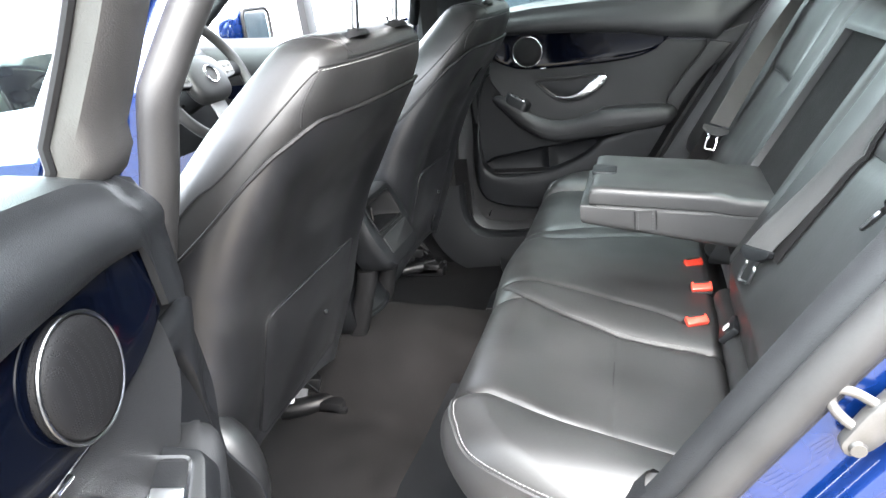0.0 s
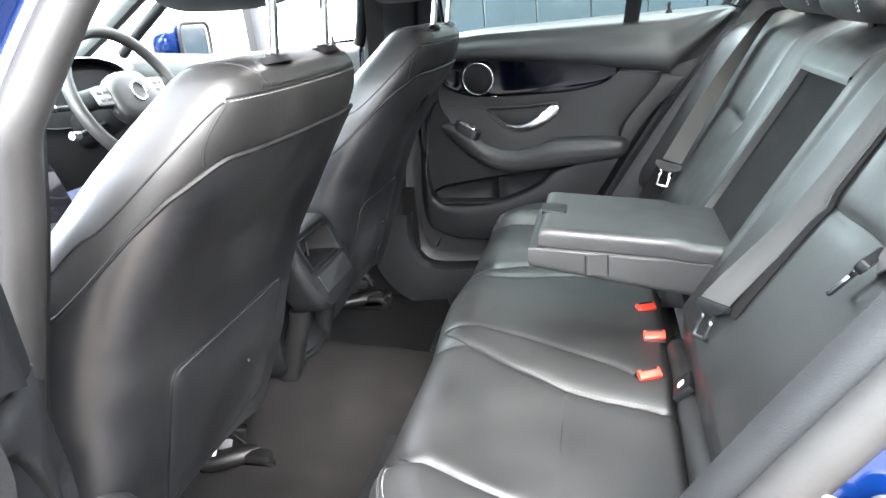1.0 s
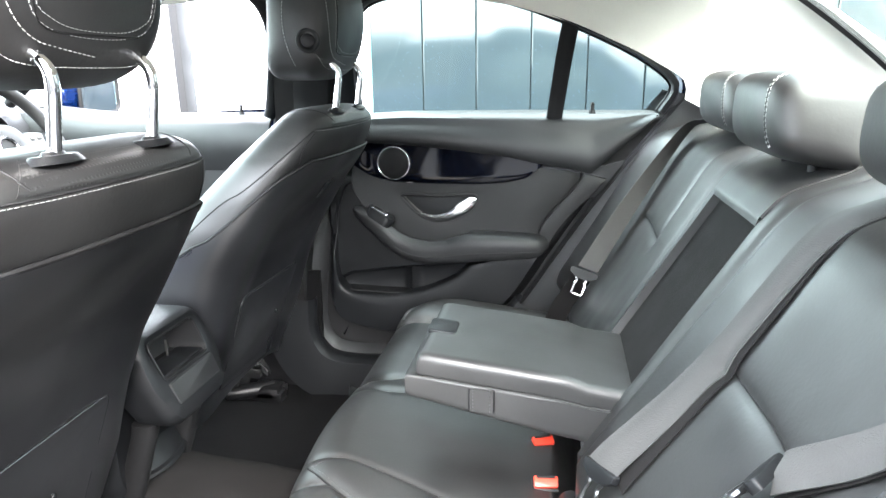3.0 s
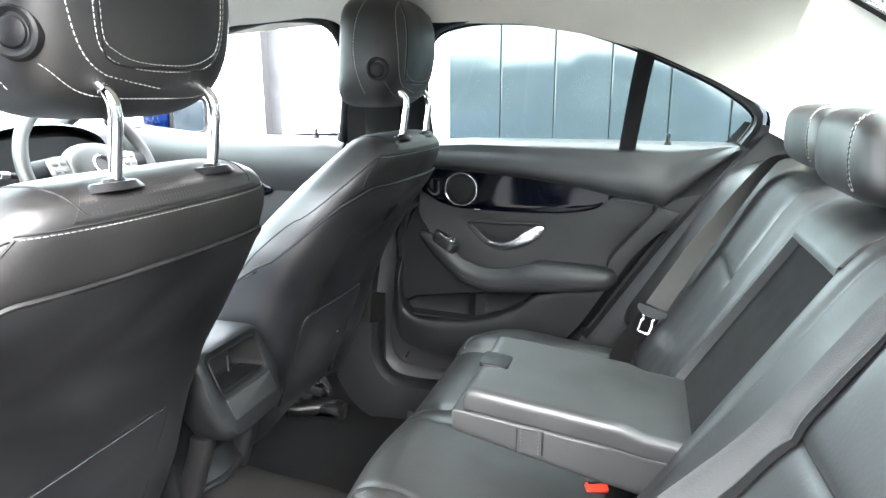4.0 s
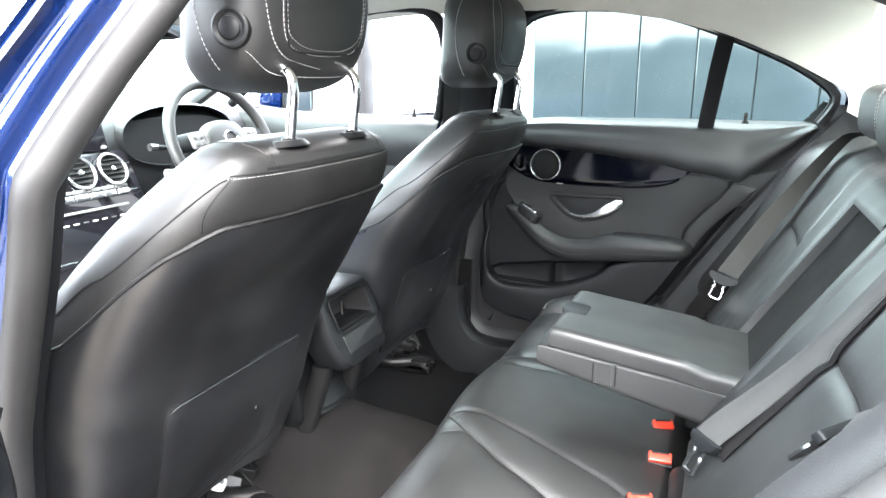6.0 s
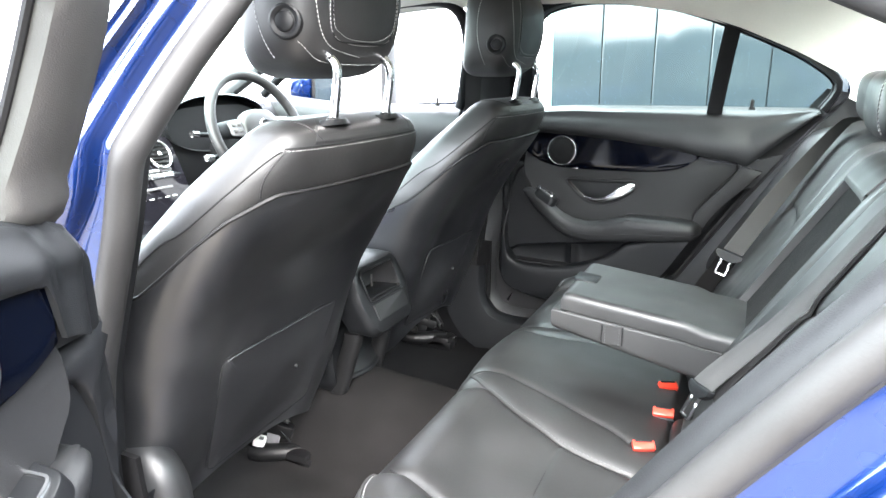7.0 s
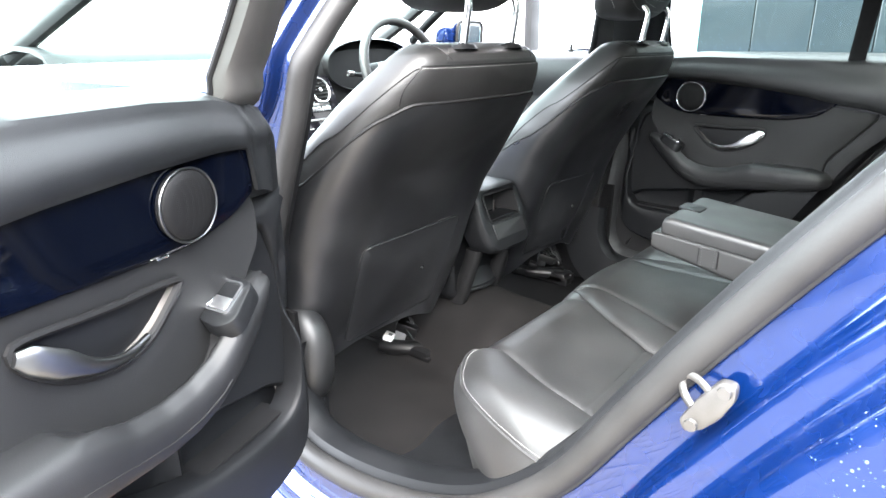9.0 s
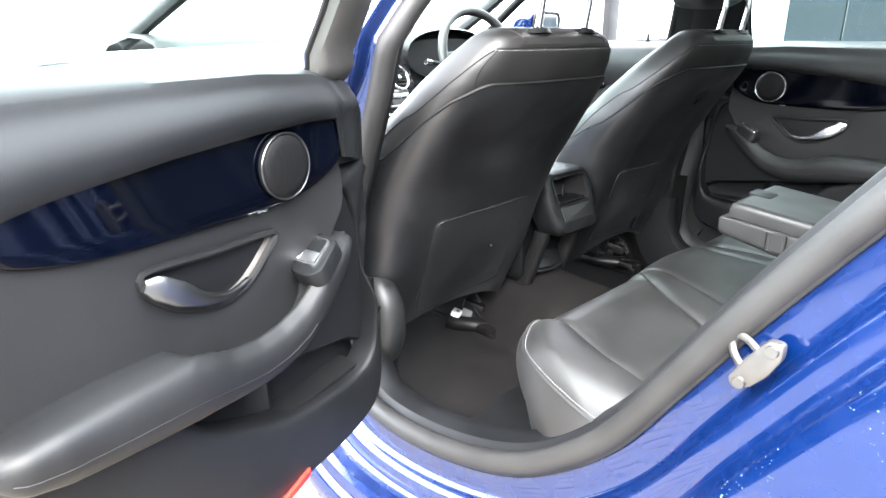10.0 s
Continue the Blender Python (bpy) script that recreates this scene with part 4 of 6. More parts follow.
def build_seat(yc, label):
    seat = thing("bucket_seat", (-0.45, yc, 0.0), label, "car seat", group="front seats")
    zz = list(np.linspace(0.215, 0.70, 30)) + list(np.linspace(0.715, 0.79, 10)) + [0.794, 0.798, 0.801, 0.804, 0.807, 0.809, 0.811, 0.813, 0.8145, 0.8155]
    rings = [[seat_point(yc, th, z) for th in np.linspace(0, 360, 73)[:-1]] for z in zz]
    back = part("backrest", loft(rings), LEATHER, seat, "black leather backrest with pale stitching")
    # hard shell over the back, up to the piping
    rows = []
    for k in np.linspace(0, 1, 40):
        row = []
        for th in np.linspace(-14, 194, 66):
            z0 = 0.150 + 0.052 * max(0, math.sin(radians(th))) ** 3
            z = z0 + (piping_z(th) - z0) * k
            p = seat_point(yc, th, z, 0.006)
            p += Vector((0.0024 * noise.noise((p.x * 9, p.y * 9, z * 11)), 0, 0))
            row.append(p)
        rows.append(row)
    shell = part("back_shell", slab(rows, 0.005), SHELL, seat, "smooth black back shell")
    part("piping", tube([seat_point(yc, th, piping_z(th) + 0.001, 0.0045) for th in np.linspace(-14, 194, 80)], 0.0030, 6), DARK, back)
    # map pocket panel
    mid = 0.018 if yc < 0 else -0.016
    out = fillet([(mid - 0.132, 0.206, 0.012), (mid + 0.140, 0.222, 0.02), (mid + 0.150, 0.446, 0.014), (mid - 0.148, 0.437, 0.024)] if yc < 0 else
                 [(mid - 0.134, 0.222, 0.012), (mid + 0.130, 0.206, 0.02), (mid + 0.148, 0.437, 0.014), (mid - 0.146, 0.440, 0.024)], 0.02, 8)
    fx = lambda u, v, d: Vector((back_at(u, v, 0.006) + d, yc + u, v))
    q = ccw(out)
    bm = bmesh.new()
    cen = q.mean(0)
    R = [[bm.verts.new(fx(cen[0] + (u - cen[0]) * k, cen[1] + (v - cen[1]) * k, d)) for u, v in q] for k, d in ((1.0, -0.008), (1.0, 0.0035), (0.985, 0.0055), (0.85, 0.0055), (0.7, 0.005), (0.5, 0.005), (0.3, 0.005), (0.04, 0.005))]
    for a, b in zip(R, R[1:]):
        for j in range(len(q)):
            bm.faces.new((a[j], a[(j + 1) % len(q)], b[(j + 1) % len(q)], b[j]))
    bm.faces.new(R[-1])
    bmesh.ops.triangulate(bm, faces=[g for g in bm.faces if len(g.verts) > 4])
    pocket = part("map_pocket", bm, SHELL, seat, "flat black map pocket panel")
    edge = [fx(u, v, 0.0040) for u, v in q]
    part("pocket_edge", tube(edge, 0.0009, 6, closed=True), BLACKMETAL, pocket)
    part("pocket_button", ell(fx(0.077 if yc < 0 else 0.05, 0.335, 0.006), (0.004, 0.005, 0.005), 1, 1, 12, 8), PLASTIC, pocket)
    # seams and stitching
    st = [seat_point(yc, th, z) for th, z in zip(np.linspace(28, 152, 60), [0.778] * 60)]
    for th0, th1, sgn in ((152, 196, 1), (28, -16, 1)):
        st2 = []
        for k in np.linspace(0, 1, 46):
            th = th0 + (th1 - th0) * k ** 0.8
            st2.append(seat_point(yc, th, 0.778 - 0.26 * k ** 1.5))
        part("stitching", stitches(st2, lambda p: seat_normal(yc, th0 + 8 * (1 if th1 > th0 else -1), p.z)), THREAD, back, "pale grey stitching")
        part("seam", tube(st2, 0.0012, 5), DARK, back)
    part("stitching", stitches(st, lambda p: (0.8, 0, 0.6)), THREAD, back, "pale grey stitching")
    part("seam", tube([seat_point(yc, th, 0.7815) for th in np.linspace(28, 152, 50)], 0.0011, 5), DARK, back)
    for thA, thB in ((150, 143), (30, 37)):
        part("seam", tube([seat_point(yc, thA + (thB - thA) * k + 5 * math.sin(k * 3), 0.779 - 0.058 * k, 0.0004) for k in np.linspace(0, 1, 12)], 0.0013, 5), DARK, back)
    for sy in (-1, 1):
        welt(back, [(0.030 - 0.11 * k, yc + sy * (0.118 + 0.02 * k), 0.79 + 0.03 * k) for k in np.linspace(0, 1, 14)], 0.0012, DARK)
    rows = [[seat_point(yc, th, z, 0.0008) for th in np.linspace(52, 128, 24)] for z in np.linspace(0.785, 0.8148, 14)]
    part("perforated_panel", slab(rows, 0.0005), PERFLEATHER, back, "finely perforated leather")
    # headrest on two bent posts
    head = part("headrest", head_mesh((-0.042, yc, 0.972), (0.072, 0.133, 0.106), 0.30), LEATHER, seat, "black leather headrest with pale stitched panel")
    head_lines(head, (-0.042, yc, 0.972), (0.072, 0.133, 0.106), 0.30)
    for sy in (-1, 1):
        y = yc + sy * 0.070
        pth = curve([(0.006, y, 0.790), (0.013, y, 0.835), (0.0185, y, 0.872), (0.013, y, 0.890), (-0.012, y, 0.908), (-0.036, y, 0.93)], 28)
        part("headrest_post", tube(pth, 0.0062, 12), CHROME, seat, "chrome headrest post")
        bb = bmesh.new()
        for zz2, a, b, h in ((0.8090, 0.032, 0.024, 0.0070), (0.8135, 0.014, 0.011, 0.004)):
            bmesh.ops.create_cone(bb, cap_ends=True, segments=28, radius1=a, radius2=b, depth=h, matrix=pose(0.008, y, zz2, 0, -4) @ Matrix.Diagonal((0.58, 1, 1, 1)))
        part("post_guide", bb, PLASTIC, seat, "black plastic post guide")
    # cushion, side cover and runners
    part("seat_cushion", ell((-0.57, yc, 0.255), (0.27, 0.25, 0.085), 0.45, 0.4), LEATHER, seat)
    so = -1 if yc < 0 else 1
    if so < 0:
        part("recliner_cover", ell((-0.272, yc + so * 0.240, 0.236), (0.094, 0.052, 0.106), 0.85, 0.9), CAPPLASTIC, seat, "rounded black plastic recliner cover")
    if so < 0:
        part("recliner_skirt", ell((-0.34, yc + so * 0.225, 0.125), (0.13, 0.024, 0.075), 0.5, 0.6), PLASTIC, seat)
    for sy in (-1, 1):
        y = yc + sy * 0.195
        bm = rbox((-0.45, y, 0.028), (0.34, 0.040, 0.028), 0.004)
        rbox((-0.330, y + 0.012, 0.034), (0.085, 0.064, 0.044), 0.014, bm=bm)
        run = part("runner", bm, BLACKMETAL, seat, "black steel seat runner")
        part("runner_cap", rbox((-0.288, y + 0.026, 0.034), (0.012, 0.022, 0.030), 0.004), DARK, run)
    # wiring and the adjuster under the seat
    w = yc + 0.172
    R4 = Matrix.Rotation(0.45, 3, "Z") @ Matrix.Rotation(0.3, 3, "Y")
    plug = part("wire_clip", rbox((-0.410, w - 0.004, 0.070), (0.026, 0.030, 0.016), 0.003, R4), WHITE if yc < 0 else BLACKMETAL, seat, "wiring plug under the seat")
    part("mark", rbox((-0.404, w - 0.004, 0.0785), (0.010, 0.010, 0.002), 0.0005, R4), GREYP if yc < 0 else DARK, plug)
    part("bracket", rbox((-0.392, w + 0.022, 0.072), (0.030, 0.014, 0.034), 0.003, R4), GREYP if yc < 0 else BLACKMETAL, seat, "dull bracket")
    part("adjuster", tube([(-0.425, w - 0.014, 0.046), (-0.405, w - 0.010, 0.044), (-0.36, w + 0.018, 0.042), (-0.318, w + 0.046, 0.040)], 0.021, 16), BLACKMETAL, seat, "black seat adjuster motor")
    part("motor_cap", tube([(-0.320, w + 0.044, 0.040), (-0.303, w + 0.055, 0.039)], [0.017, 0.0155], 14), GREYP, seat, "grey end cap of the adjuster motor")
    part("cable_box", rbox((-0.385, w + 0.045, 0.088), (0.060, 0.050, 0.030), 0.006, R4), BLACKMETAL, seat, "black cable box under the seat")
    rgw = random.Random(7 if yc < 0 else 8)
    for k in range(9):
        y = w + 0.020 + 0.006 * k
        part("wire", tube(curve([(-0.395, w + 0.02, 0.075), (-0.375 + rgw.uniform(-0.01, 0.01), y + 0.004, 0.090 + rgw.uniform(0, 0.025)), (-0.352 + rgw.uniform(-0.01, 0.012), y + 0.015, 0.066 + rgw.uniform(-0.015, 0.02)), (-0.385, y + 0.028, 0.105 + rgw.uniform(0, 0.02)), (-0.45, y + 0.02, 0.135)], 18), 0.0030, 6), BLACKMETAL, seat)
    return seat


def head_warp(r):
    def warp(p):
        k = p.z / r[2]
        p = p.copy()
        p.y *= 1.0 - 0.10 * max(0, k) ** 2 - 0.10 * max(0, -k) ** 2
        p.x += -0.018 * k * k + 0.010 * k
        return p
    return warp


def head_mesh(c, r, e):
    return ell(c, r, 0.52, 0.55, 64, 32, head_warp(r))


def head_point(c, r, y, z, back=True):
    """A point on the headrest's rear or front face at y, z from its middle."""
    w = head_warp(r)
    k = z / r[2]
    yn = y / (1.0 - 0.10 * k * k)
    sv = min(1, abs(z) / r[2]) ** (1 / 0.52)
    cv = math.sqrt(max(0, 1 - sv * sv)) ** 0.52
    q = min(1, abs(yn) / max(1e-6, r[1] * cv)) ** (1 / 0.55)
    x = r[0] * cv * math.sqrt(max(0, 1 - q * q)) ** 0.55
    return w(Vector((x if back else -x, yn, z))) + Vector(c)


def head_lines(head, c, r, e):
    for inset_ in (0.0, 0.006):
        a = 0.080 - inset_
        pts = curve([(-a - 0.004, 0.085), (-a - 0.008, 0.03), (-a - 0.004, -0.03), (-a + 0.012, -0.052 + inset_), (-0.03, -0.060 + inset_), (0.03, -0.060 + inset_), (a - 0.012, -0.052 + inset_), (a + 0.004, -0.03), (a + 0.008, 0.03), (a + 0.004, 0.085)], 60)
        part("stitching", stitches([head_point(c, r, y, z) for y, z in pts], lambda p: (1, 0.0, 0.1)), THREAD, head, "pale grey stitching")
    part("seam", tube([head_point(c, r, y, z) for y, z in curve([(-0.079, 0.085), (-0.083, 0.03), (-0.079, -0.03), (-0.064, -0.055), (0, -0.058), (0.064, -0.055), (0.079, -0.03), (0.083, 0.03), (0.079, 0.085)], 50)], 0.0012, 5), DARK, head)
    pts = curve([(-0.118, -0.058), (-0.08, -0.082), (0, -0.086), (0.08, -0.082), (0.118, -0.058)], 40)
    part("stitching", stitches([head_point(c, r, y, z) for y, z in pts], lambda p: (0.8, 0, -0.6)), THREAD, head, "pale grey stitching")
    # side panel stitch and release button on the -y side
    for x0, bow in ((0.050, 0.010), (-0.006, -0.014)):
        line = [side_point(c, r, x0 + bow * math.sin(3.1 * t), z) for t, z in zip(np.linspace(0, 1, 34), np.linspace(0.090, -0.082, 34))]
        part("stitching", stitches(line, (0.3, -1, 0), 0.0042, 0.0018, 0.0006), THREAD, head, "pale grey stitching")
    b = side_point(c, r, 0.026, -0.034)
    nb = Vector((0.30, -1.0, 0.0)).normalized()
    turn = nb.to_track_quat("Z", "Y").to_matrix().to_4x4()
    bb = grid([[b + turn.to_3x3() @ Vector((rr * math.cos(t), rr * math.sin(t), hh)) for t in np.linspace(0, 2 * math.pi, 37)[:-1]] for rr, hh in ((0.023, -0.005), (0.0215, 0.0015), (0.019, 0.0028), (0.0155, 0.0018), (0.0135, 0.0000), (0.0125, 0.0005), (0.0118, 0.0028), (0.0095, 0.0038), (0.0002, 0.0042))], cv=True)
    part("release_button", bb, PLASTIC, head, "round black release button")


def side_point(c, r, x, z):
    w = head_warp(r)
    k = z / r[2]
    xn = x + 0.018 * k * k - 0.010 * k
    sv = min(1, abs(z) / r[2]) ** (1 / 0.52)
    cv = math.sqrt(max(0, 1 - sv * sv)) ** 0.52
    q = min(1, abs(xn) / max(1e-6, r[0] * cv)) ** (1 / 0.55)
    y = -r[1] * cv * math.sqrt(max(0, 1 - q * q)) ** 0.55
    return w(Vector((xn, y, z))) + Vector(c)


build_seat(-0.367, "black leather front passenger seat with chrome headrest posts")
build_seat(0.367, "black leather driver's seat with chrome headrest posts behind the wheel")

# ---- rear bench ----
def near_curve(x, y, pts):
    """Distance from (x, y) to a polyline."""
    best = 9.0
    for (ax, ay), (bx, by) in zip(pts, pts[1:]):
        L = (bx - ax) ** 2 + (by - ay) ** 2
        t = min(1, max(0, ((x - ax) * (bx - ax) + (y - ay) * (by - ay)) / L))
        best = min(best, math.hypot(x - ax - t * (bx - ax), y - ay - t * (by - ay)))
    return best


SEAM_OUT = [tuple(p) for p in curve([(0.02, -0.455), (0.094, -0.463), (0.145, -0.474), (0.19, -0.490), (0.24, -0.506), (0.28, -0.516), (0.326, -0.528), (0.42, -0.550)], 24)]
SEAM_IN = [tuple(p) for p in curve([(0.02, -0.105), (0.10, -0.147), (0.154, -0.180), (0.205, -0.211), (0.25, -0.230), (0.297, -0.251), (0.35, -0.264), (0.42, -0.270), (0.46, -0.272)], 24)]
SEAM_MID = [tuple(p) for p in curve([(0.05, -0.100), (0.088, -0.134), (0.108, -0.122), (0.128, -0.109), (0.155, -0.110), (0.234, -0.134), (0.32, -0.163), (0.369, -0.180), (0.41, -0.205)], 24)]
CROSS = [(0.296, -0.255), (0.297, -0.38), (0.302, -0.52)]


def crease(x, a, line, deep, wide):
    d = near_curve(x, a, line)
    return deep * math.exp(-d / wide) if d < 0.06 else 0.0


def cushion_base(x, y):
    a = abs(y)
    z = 0.314 - 0.125 * (x - 0.10)
    # the bolster swells up just outside its seam, the middle seat just inside its own
    out = a - float(np.interp(x, [p[0] for p in SEAM_OUT], [-p[1] for p in SEAM_OUT]))
    inn = float(np.interp(x, [p[0] for p in SEAM_IN], [-p[1] for p in SEAM_IN])) - a
    z += (0.019 + (0.05 if y < 0 else 0.01) * max(0, x - 0.1)) * (1 - math.exp(-max(0, out) / 0.024))
    z += 0.007 * (1 - math.exp(-max(0, inn) / 0.028))
    return z - 0.012 * math.exp(-((a - 0.36) / 0.14) ** 2) * smooth(0.1, 0.3, x)


def cushion_z(x, y):
    z = cushion_base(x, y)
    for line, deep, wide in ((SEAM_OUT, 0.014, 0.0075), (SEAM_IN, 0.009, 0.009), (SEAM_MID, 0.0060, 0.005), (CROSS, 0.0035, 0.005)):
        z -= crease(x, -abs(y), line, deep, wide) * smooth(0.055, 0.12, x)
    z += 0.0012 * noise.noise((x * 10, y * 8, 1.7)) + 0.0002 * noise.noise((x * 40, y * 26, 4.2))
    return z


def nose_x(y):
    a = abs(y)
    return 0.048 + 0.13 * max(0, (a - 0.47) / 0.17) ** 2.6 - 0.012 * math.exp(-(a / 0.12) ** 2)


bench = thing("bench_seat", (0.27, 0, 0.05), "black leather rear bench seat with sewn seams and armrest niche", "car seat")
rows = []
ys = np.concatenate([np.linspace(-0.665, -0.02, 240), np.linspace(-0.0175, 0.665, 110)])
for y in ys:
    x0 = nose_x(y)
    row = []
    for k in np.linspace(0, 1, 12)[:-1]:
        row.append((x0 + 0.075 - 0.045 * k, y, 0.07 + 0.145 * k))
    zt = cushion_z(x0 + 0.085, y)
    for t in np.linspace(0, 1, 18)[:-1]:
        g = math.radians(180 - 90 * t)
        row.append((x0 + 0.085 + 0.085 * sg(math.cos(g), 0.9) * (1 - 0.3 * (1 - t) ** 4), y, zt - (zt - 0.215) * (1 - sg(math.sin(g), 0.9))))
    for x in np.linspace(x0 + 0.085, 0.50, 96):
        row.append((x, y, cushion_z(x, y) - 0.07 * smooth(0.445, 0.49, x)))
    q = max(0, (abs(y) - 0.590) / 0.076)
    rows.append([(p[0], p[1], p[2] - 0.085 * (1 - math.sqrt(max(0, 1 - q * q)))) for p in row])
cush = part("cushion", grid(rows), LEATHER, bench, "black leather cushion, creased and softly padded", sharp=80)
for i in (0, -1):
    part("cushion_side", grid([[p for p in rows[i]], [(p[0], p[1], 0.05) for p in rows[i]]]), LEATHER, bench)

for m in (1, -1):
    on = lambda pts: [(x, y * m, cushion_z(x, y)) for x, y in pts]
    for line in (SEAM_OUT, SEAM_IN):
        welt(cush, on([p for p in line if 0.075 < p[0] < 0.43]), 0.0017, DARK)
    # a fine row of thread beside each seam
    for line, off in ((SEAM_OUT, -0.006), (SEAM_IN, 0.006)):
        sew(cush, on([(x, y + off) for x, y in line if 0.08 < x < 0.43]), DARKTHREAD, "dark stitching", 0.004, 0.003, 0.0005)
    sew(cush, on([p for p in SEAM_MID if 0.07 < p[0] < 0.42]), DARKTHREAD, "dark stitching", r=0.0004)
    welt(cush, on(CROSS), 0.0008, DARK)
    # piped edge from the front corner round the outer side
    pth = curve([(0.076, -0.478, 0.309), (0.090, -0.530, 0.309), (0.104, -0.558, 0.307), (0.128, -0.595, 0.297), (0.185, -0.627, 0.292), (0.25, -0.647, 0.282), (0.29, -0.654, 0.274), (0.335, -0.661, 0.268)], 50)
    pth = [(p[0], p[1] * m, p[2]) for p in pth]
    welt(cush, pth, 0.0030, LEATHER, lift=0.0008, name="piping")
    sew(cush, [(p[0] + 0.004, p[1] - m * -0.006, p[2] + 0.004) for p in pth], GREYTHREAD, "pale grey stitching")

# ---- rear backrest ----
def back_x(z, y=0.0):
    return 0.440 + 0.60 * (max(z, 0.355) - 0.29) - 0.02 * smooth(0.30, 0.25, z)


def back_face(y, z):
    """The front face of the rear backrest."""
    a = abs(y)
    x = back_x(z)
    x -= 0.050 * smooth(0.53, 0.665, a) * smooth(0.28, 0.40, z)
    x += 0.014 * math.exp(-((a - 0.37) / 0.15) ** 2) * math.exp(-((z - 0.55) / 0.18) ** 2)
    x += 0.055 * smooth(0.715, 0.765, z) ** 2 + 0.010 * smooth(0.69, 0.76, z)
    inner = 0.128 + 0.07 * (z - 0.45)
    x += 0.007 * math.exp(-((a - inner) / 0.010) ** 2)
    for line, deep, wide in ((BACK_V, 0.007, 0.010), (BACK_H, 0.007, 0.009)):
        x += crease(z, a, line, deep, wide)
    return x + 0.0012 * noise.noise((y * 8, z * 9, 6.1)) + 0.0002 * noise.noise((y * 38, z * 30, 9.1))


BACK_V = [tuple(p) for p in curve([(0.573, 0.268), (0.61, 0.268), (0.66, 0.272), (0.70, 0.277), (0.735, 0.280)], 16)]
BACK_H = [tuple(p) for p in curve([(0.573, 0.268), (0.574, 0.33), (0.576, 0.40), (0.576, 0.455)], 10)]
backrest = bench
HOLE_Y, HOLE_Z = 0.110, (0.425, 0.690)
for name, y0, y1, ny in (("back_panel", -0.662, -HOLE_Y, 170), ("back_panel", HOLE_Y, 0.668, 130)):
    rows = [[(back_face(y, z), y, z) for y in np.linspace(y0, y1, ny)] for z in np.linspace(0.245, 0.765, 120)]
    rows += [[(p[0] + o, p[1], p[2] + h) for p in rows[-1]] for o, h in ((0.03, 0.005), (0.07, 0.007), (0.15, 0.004))]
    bp = part(name, slab(rows, 0.04), LEATHER, backrest, "black leather seat back panel", sharp=80)
    sd = -1 if y0 < 0 else 1
    welt(bp, [(back_face(sd * a, z), sd * a, z) for z, a in BACK_V], 0.0009, DARK)
    welt(bp, [(back_face(sd * a, z), sd * a, z) for z, a in BACK_H], 0.0009, DARK)
rows = [[(back_face(y, z) - 0.004 * smooth(0.69, 0.70, z), y, z) for y in np.linspace(-HOLE_Y, HOLE_Y, 24)] for z in np.linspace(HOLE_Z[1], 0.765, 20)]
rows += [[(p[0] + o, p[1], p[2] + h) for p in rows[-1]] for o, h in ((0.03, 0.005), (0.07, 0.007), (0.15, 0.004))]
part("centre_panel", slab(rows, 0.04), LEATHER, backrest, "black leather centre panel")
rows = [[(back_x(z) + 0.028, y, z) for y in np.linspace(-HOLE_Y - 0.02, HOLE_Y + 0.02, 8)] for z in np.linspace(0.30, 0.72, 14)]
part("niche", slab(rows, 0.01), NET, backrest, "dull black cloth lining of the armrest niche")

part("seat_pan", rbox((0.520, 0.0, 0.20), (0.02, 1.32, 0.30), 0.004), DARK, bench, "black panel under the seat back")
# padded roll along the foot of the backrest
for y0, y1 in ((-0.64, -0.115), (0.115, 0.64)):
    part("lower_roll", tube([(0.478 + 0.004 * noise.noise((y * 20, 0, 0)), y, 0.276) for y in np.linspace(y0, y1, 30)], 0.021, 14), LEATHER, bench, "soft roll at the foot of the seat back")

# three rear headrests
for y, w in ((-0.37, 0.140), (0.0, 0.116), (0.37, 0.140)):
    hr = thing("rear_headrest", (0.73, y, 0.76), "low black leather rear headrest with pale double stitching", "headrest", group="rear headrests")
    c, r = (0.748 if y == 0 else 0.778, y, 0.816), (0.063, w * 0.98, 0.058)
    lean_back = lambda p, r=r: Vector((p.x - 0.002 * (p.z / r[2]) + 0.004 * (p.z / r[2]) ** 2, p.y * (1 - 0.06 * (p.z / r[2])), p.z - 0.012 * (p.x / r[0]) * (p.z < 0)))
    ob = part("pad", ell(c, r, 0.42, 0.42, 64, 32, lean_back), LEATHER, hr)
    for s in (-1,):
        for o in (-0.0035, 0.0035):
            pts = []
            for g in np.linspace(-35, 170, 60):
                k = math.sin(radians(g))
                pts.append((c[0] - 0.12 * math.cos(radians(g)), y + s * (w * 0.74 + o) * (1 - 0.06 * k), c[2] + 0.11 * k))
            sew(ob, pts, THREAD, "pale double stitching", 0.0042, 0.0022, 0.0005)
        welt(ob, [(c[0] - 0.12 * math.cos(radians(g)), y + s * w * 0.74 * (1 - 0.06 * math.sin(radians(g))), c[2] + 0.11 * math.sin(radians(g))) for g in np.linspace(-35, 170, 50)], 0.0008, DARK)
    for s in (-1, 1):
        part("post", tube([(c[0] + 0.01, y + s * 0.05, 0.745), (c[0] + 0.01, y + s * 0.05, 0.80)], 0.006, 10), DARK, hr)

# ---- folded-down centre armrest ----
armr = thing("centre_armrest", (0.40, 0, 0.37), "folded-down black leather centre armrest with storage lid", "armrest")
tl = lambda x: 0.487 - 0.115 * (x - 0.27)


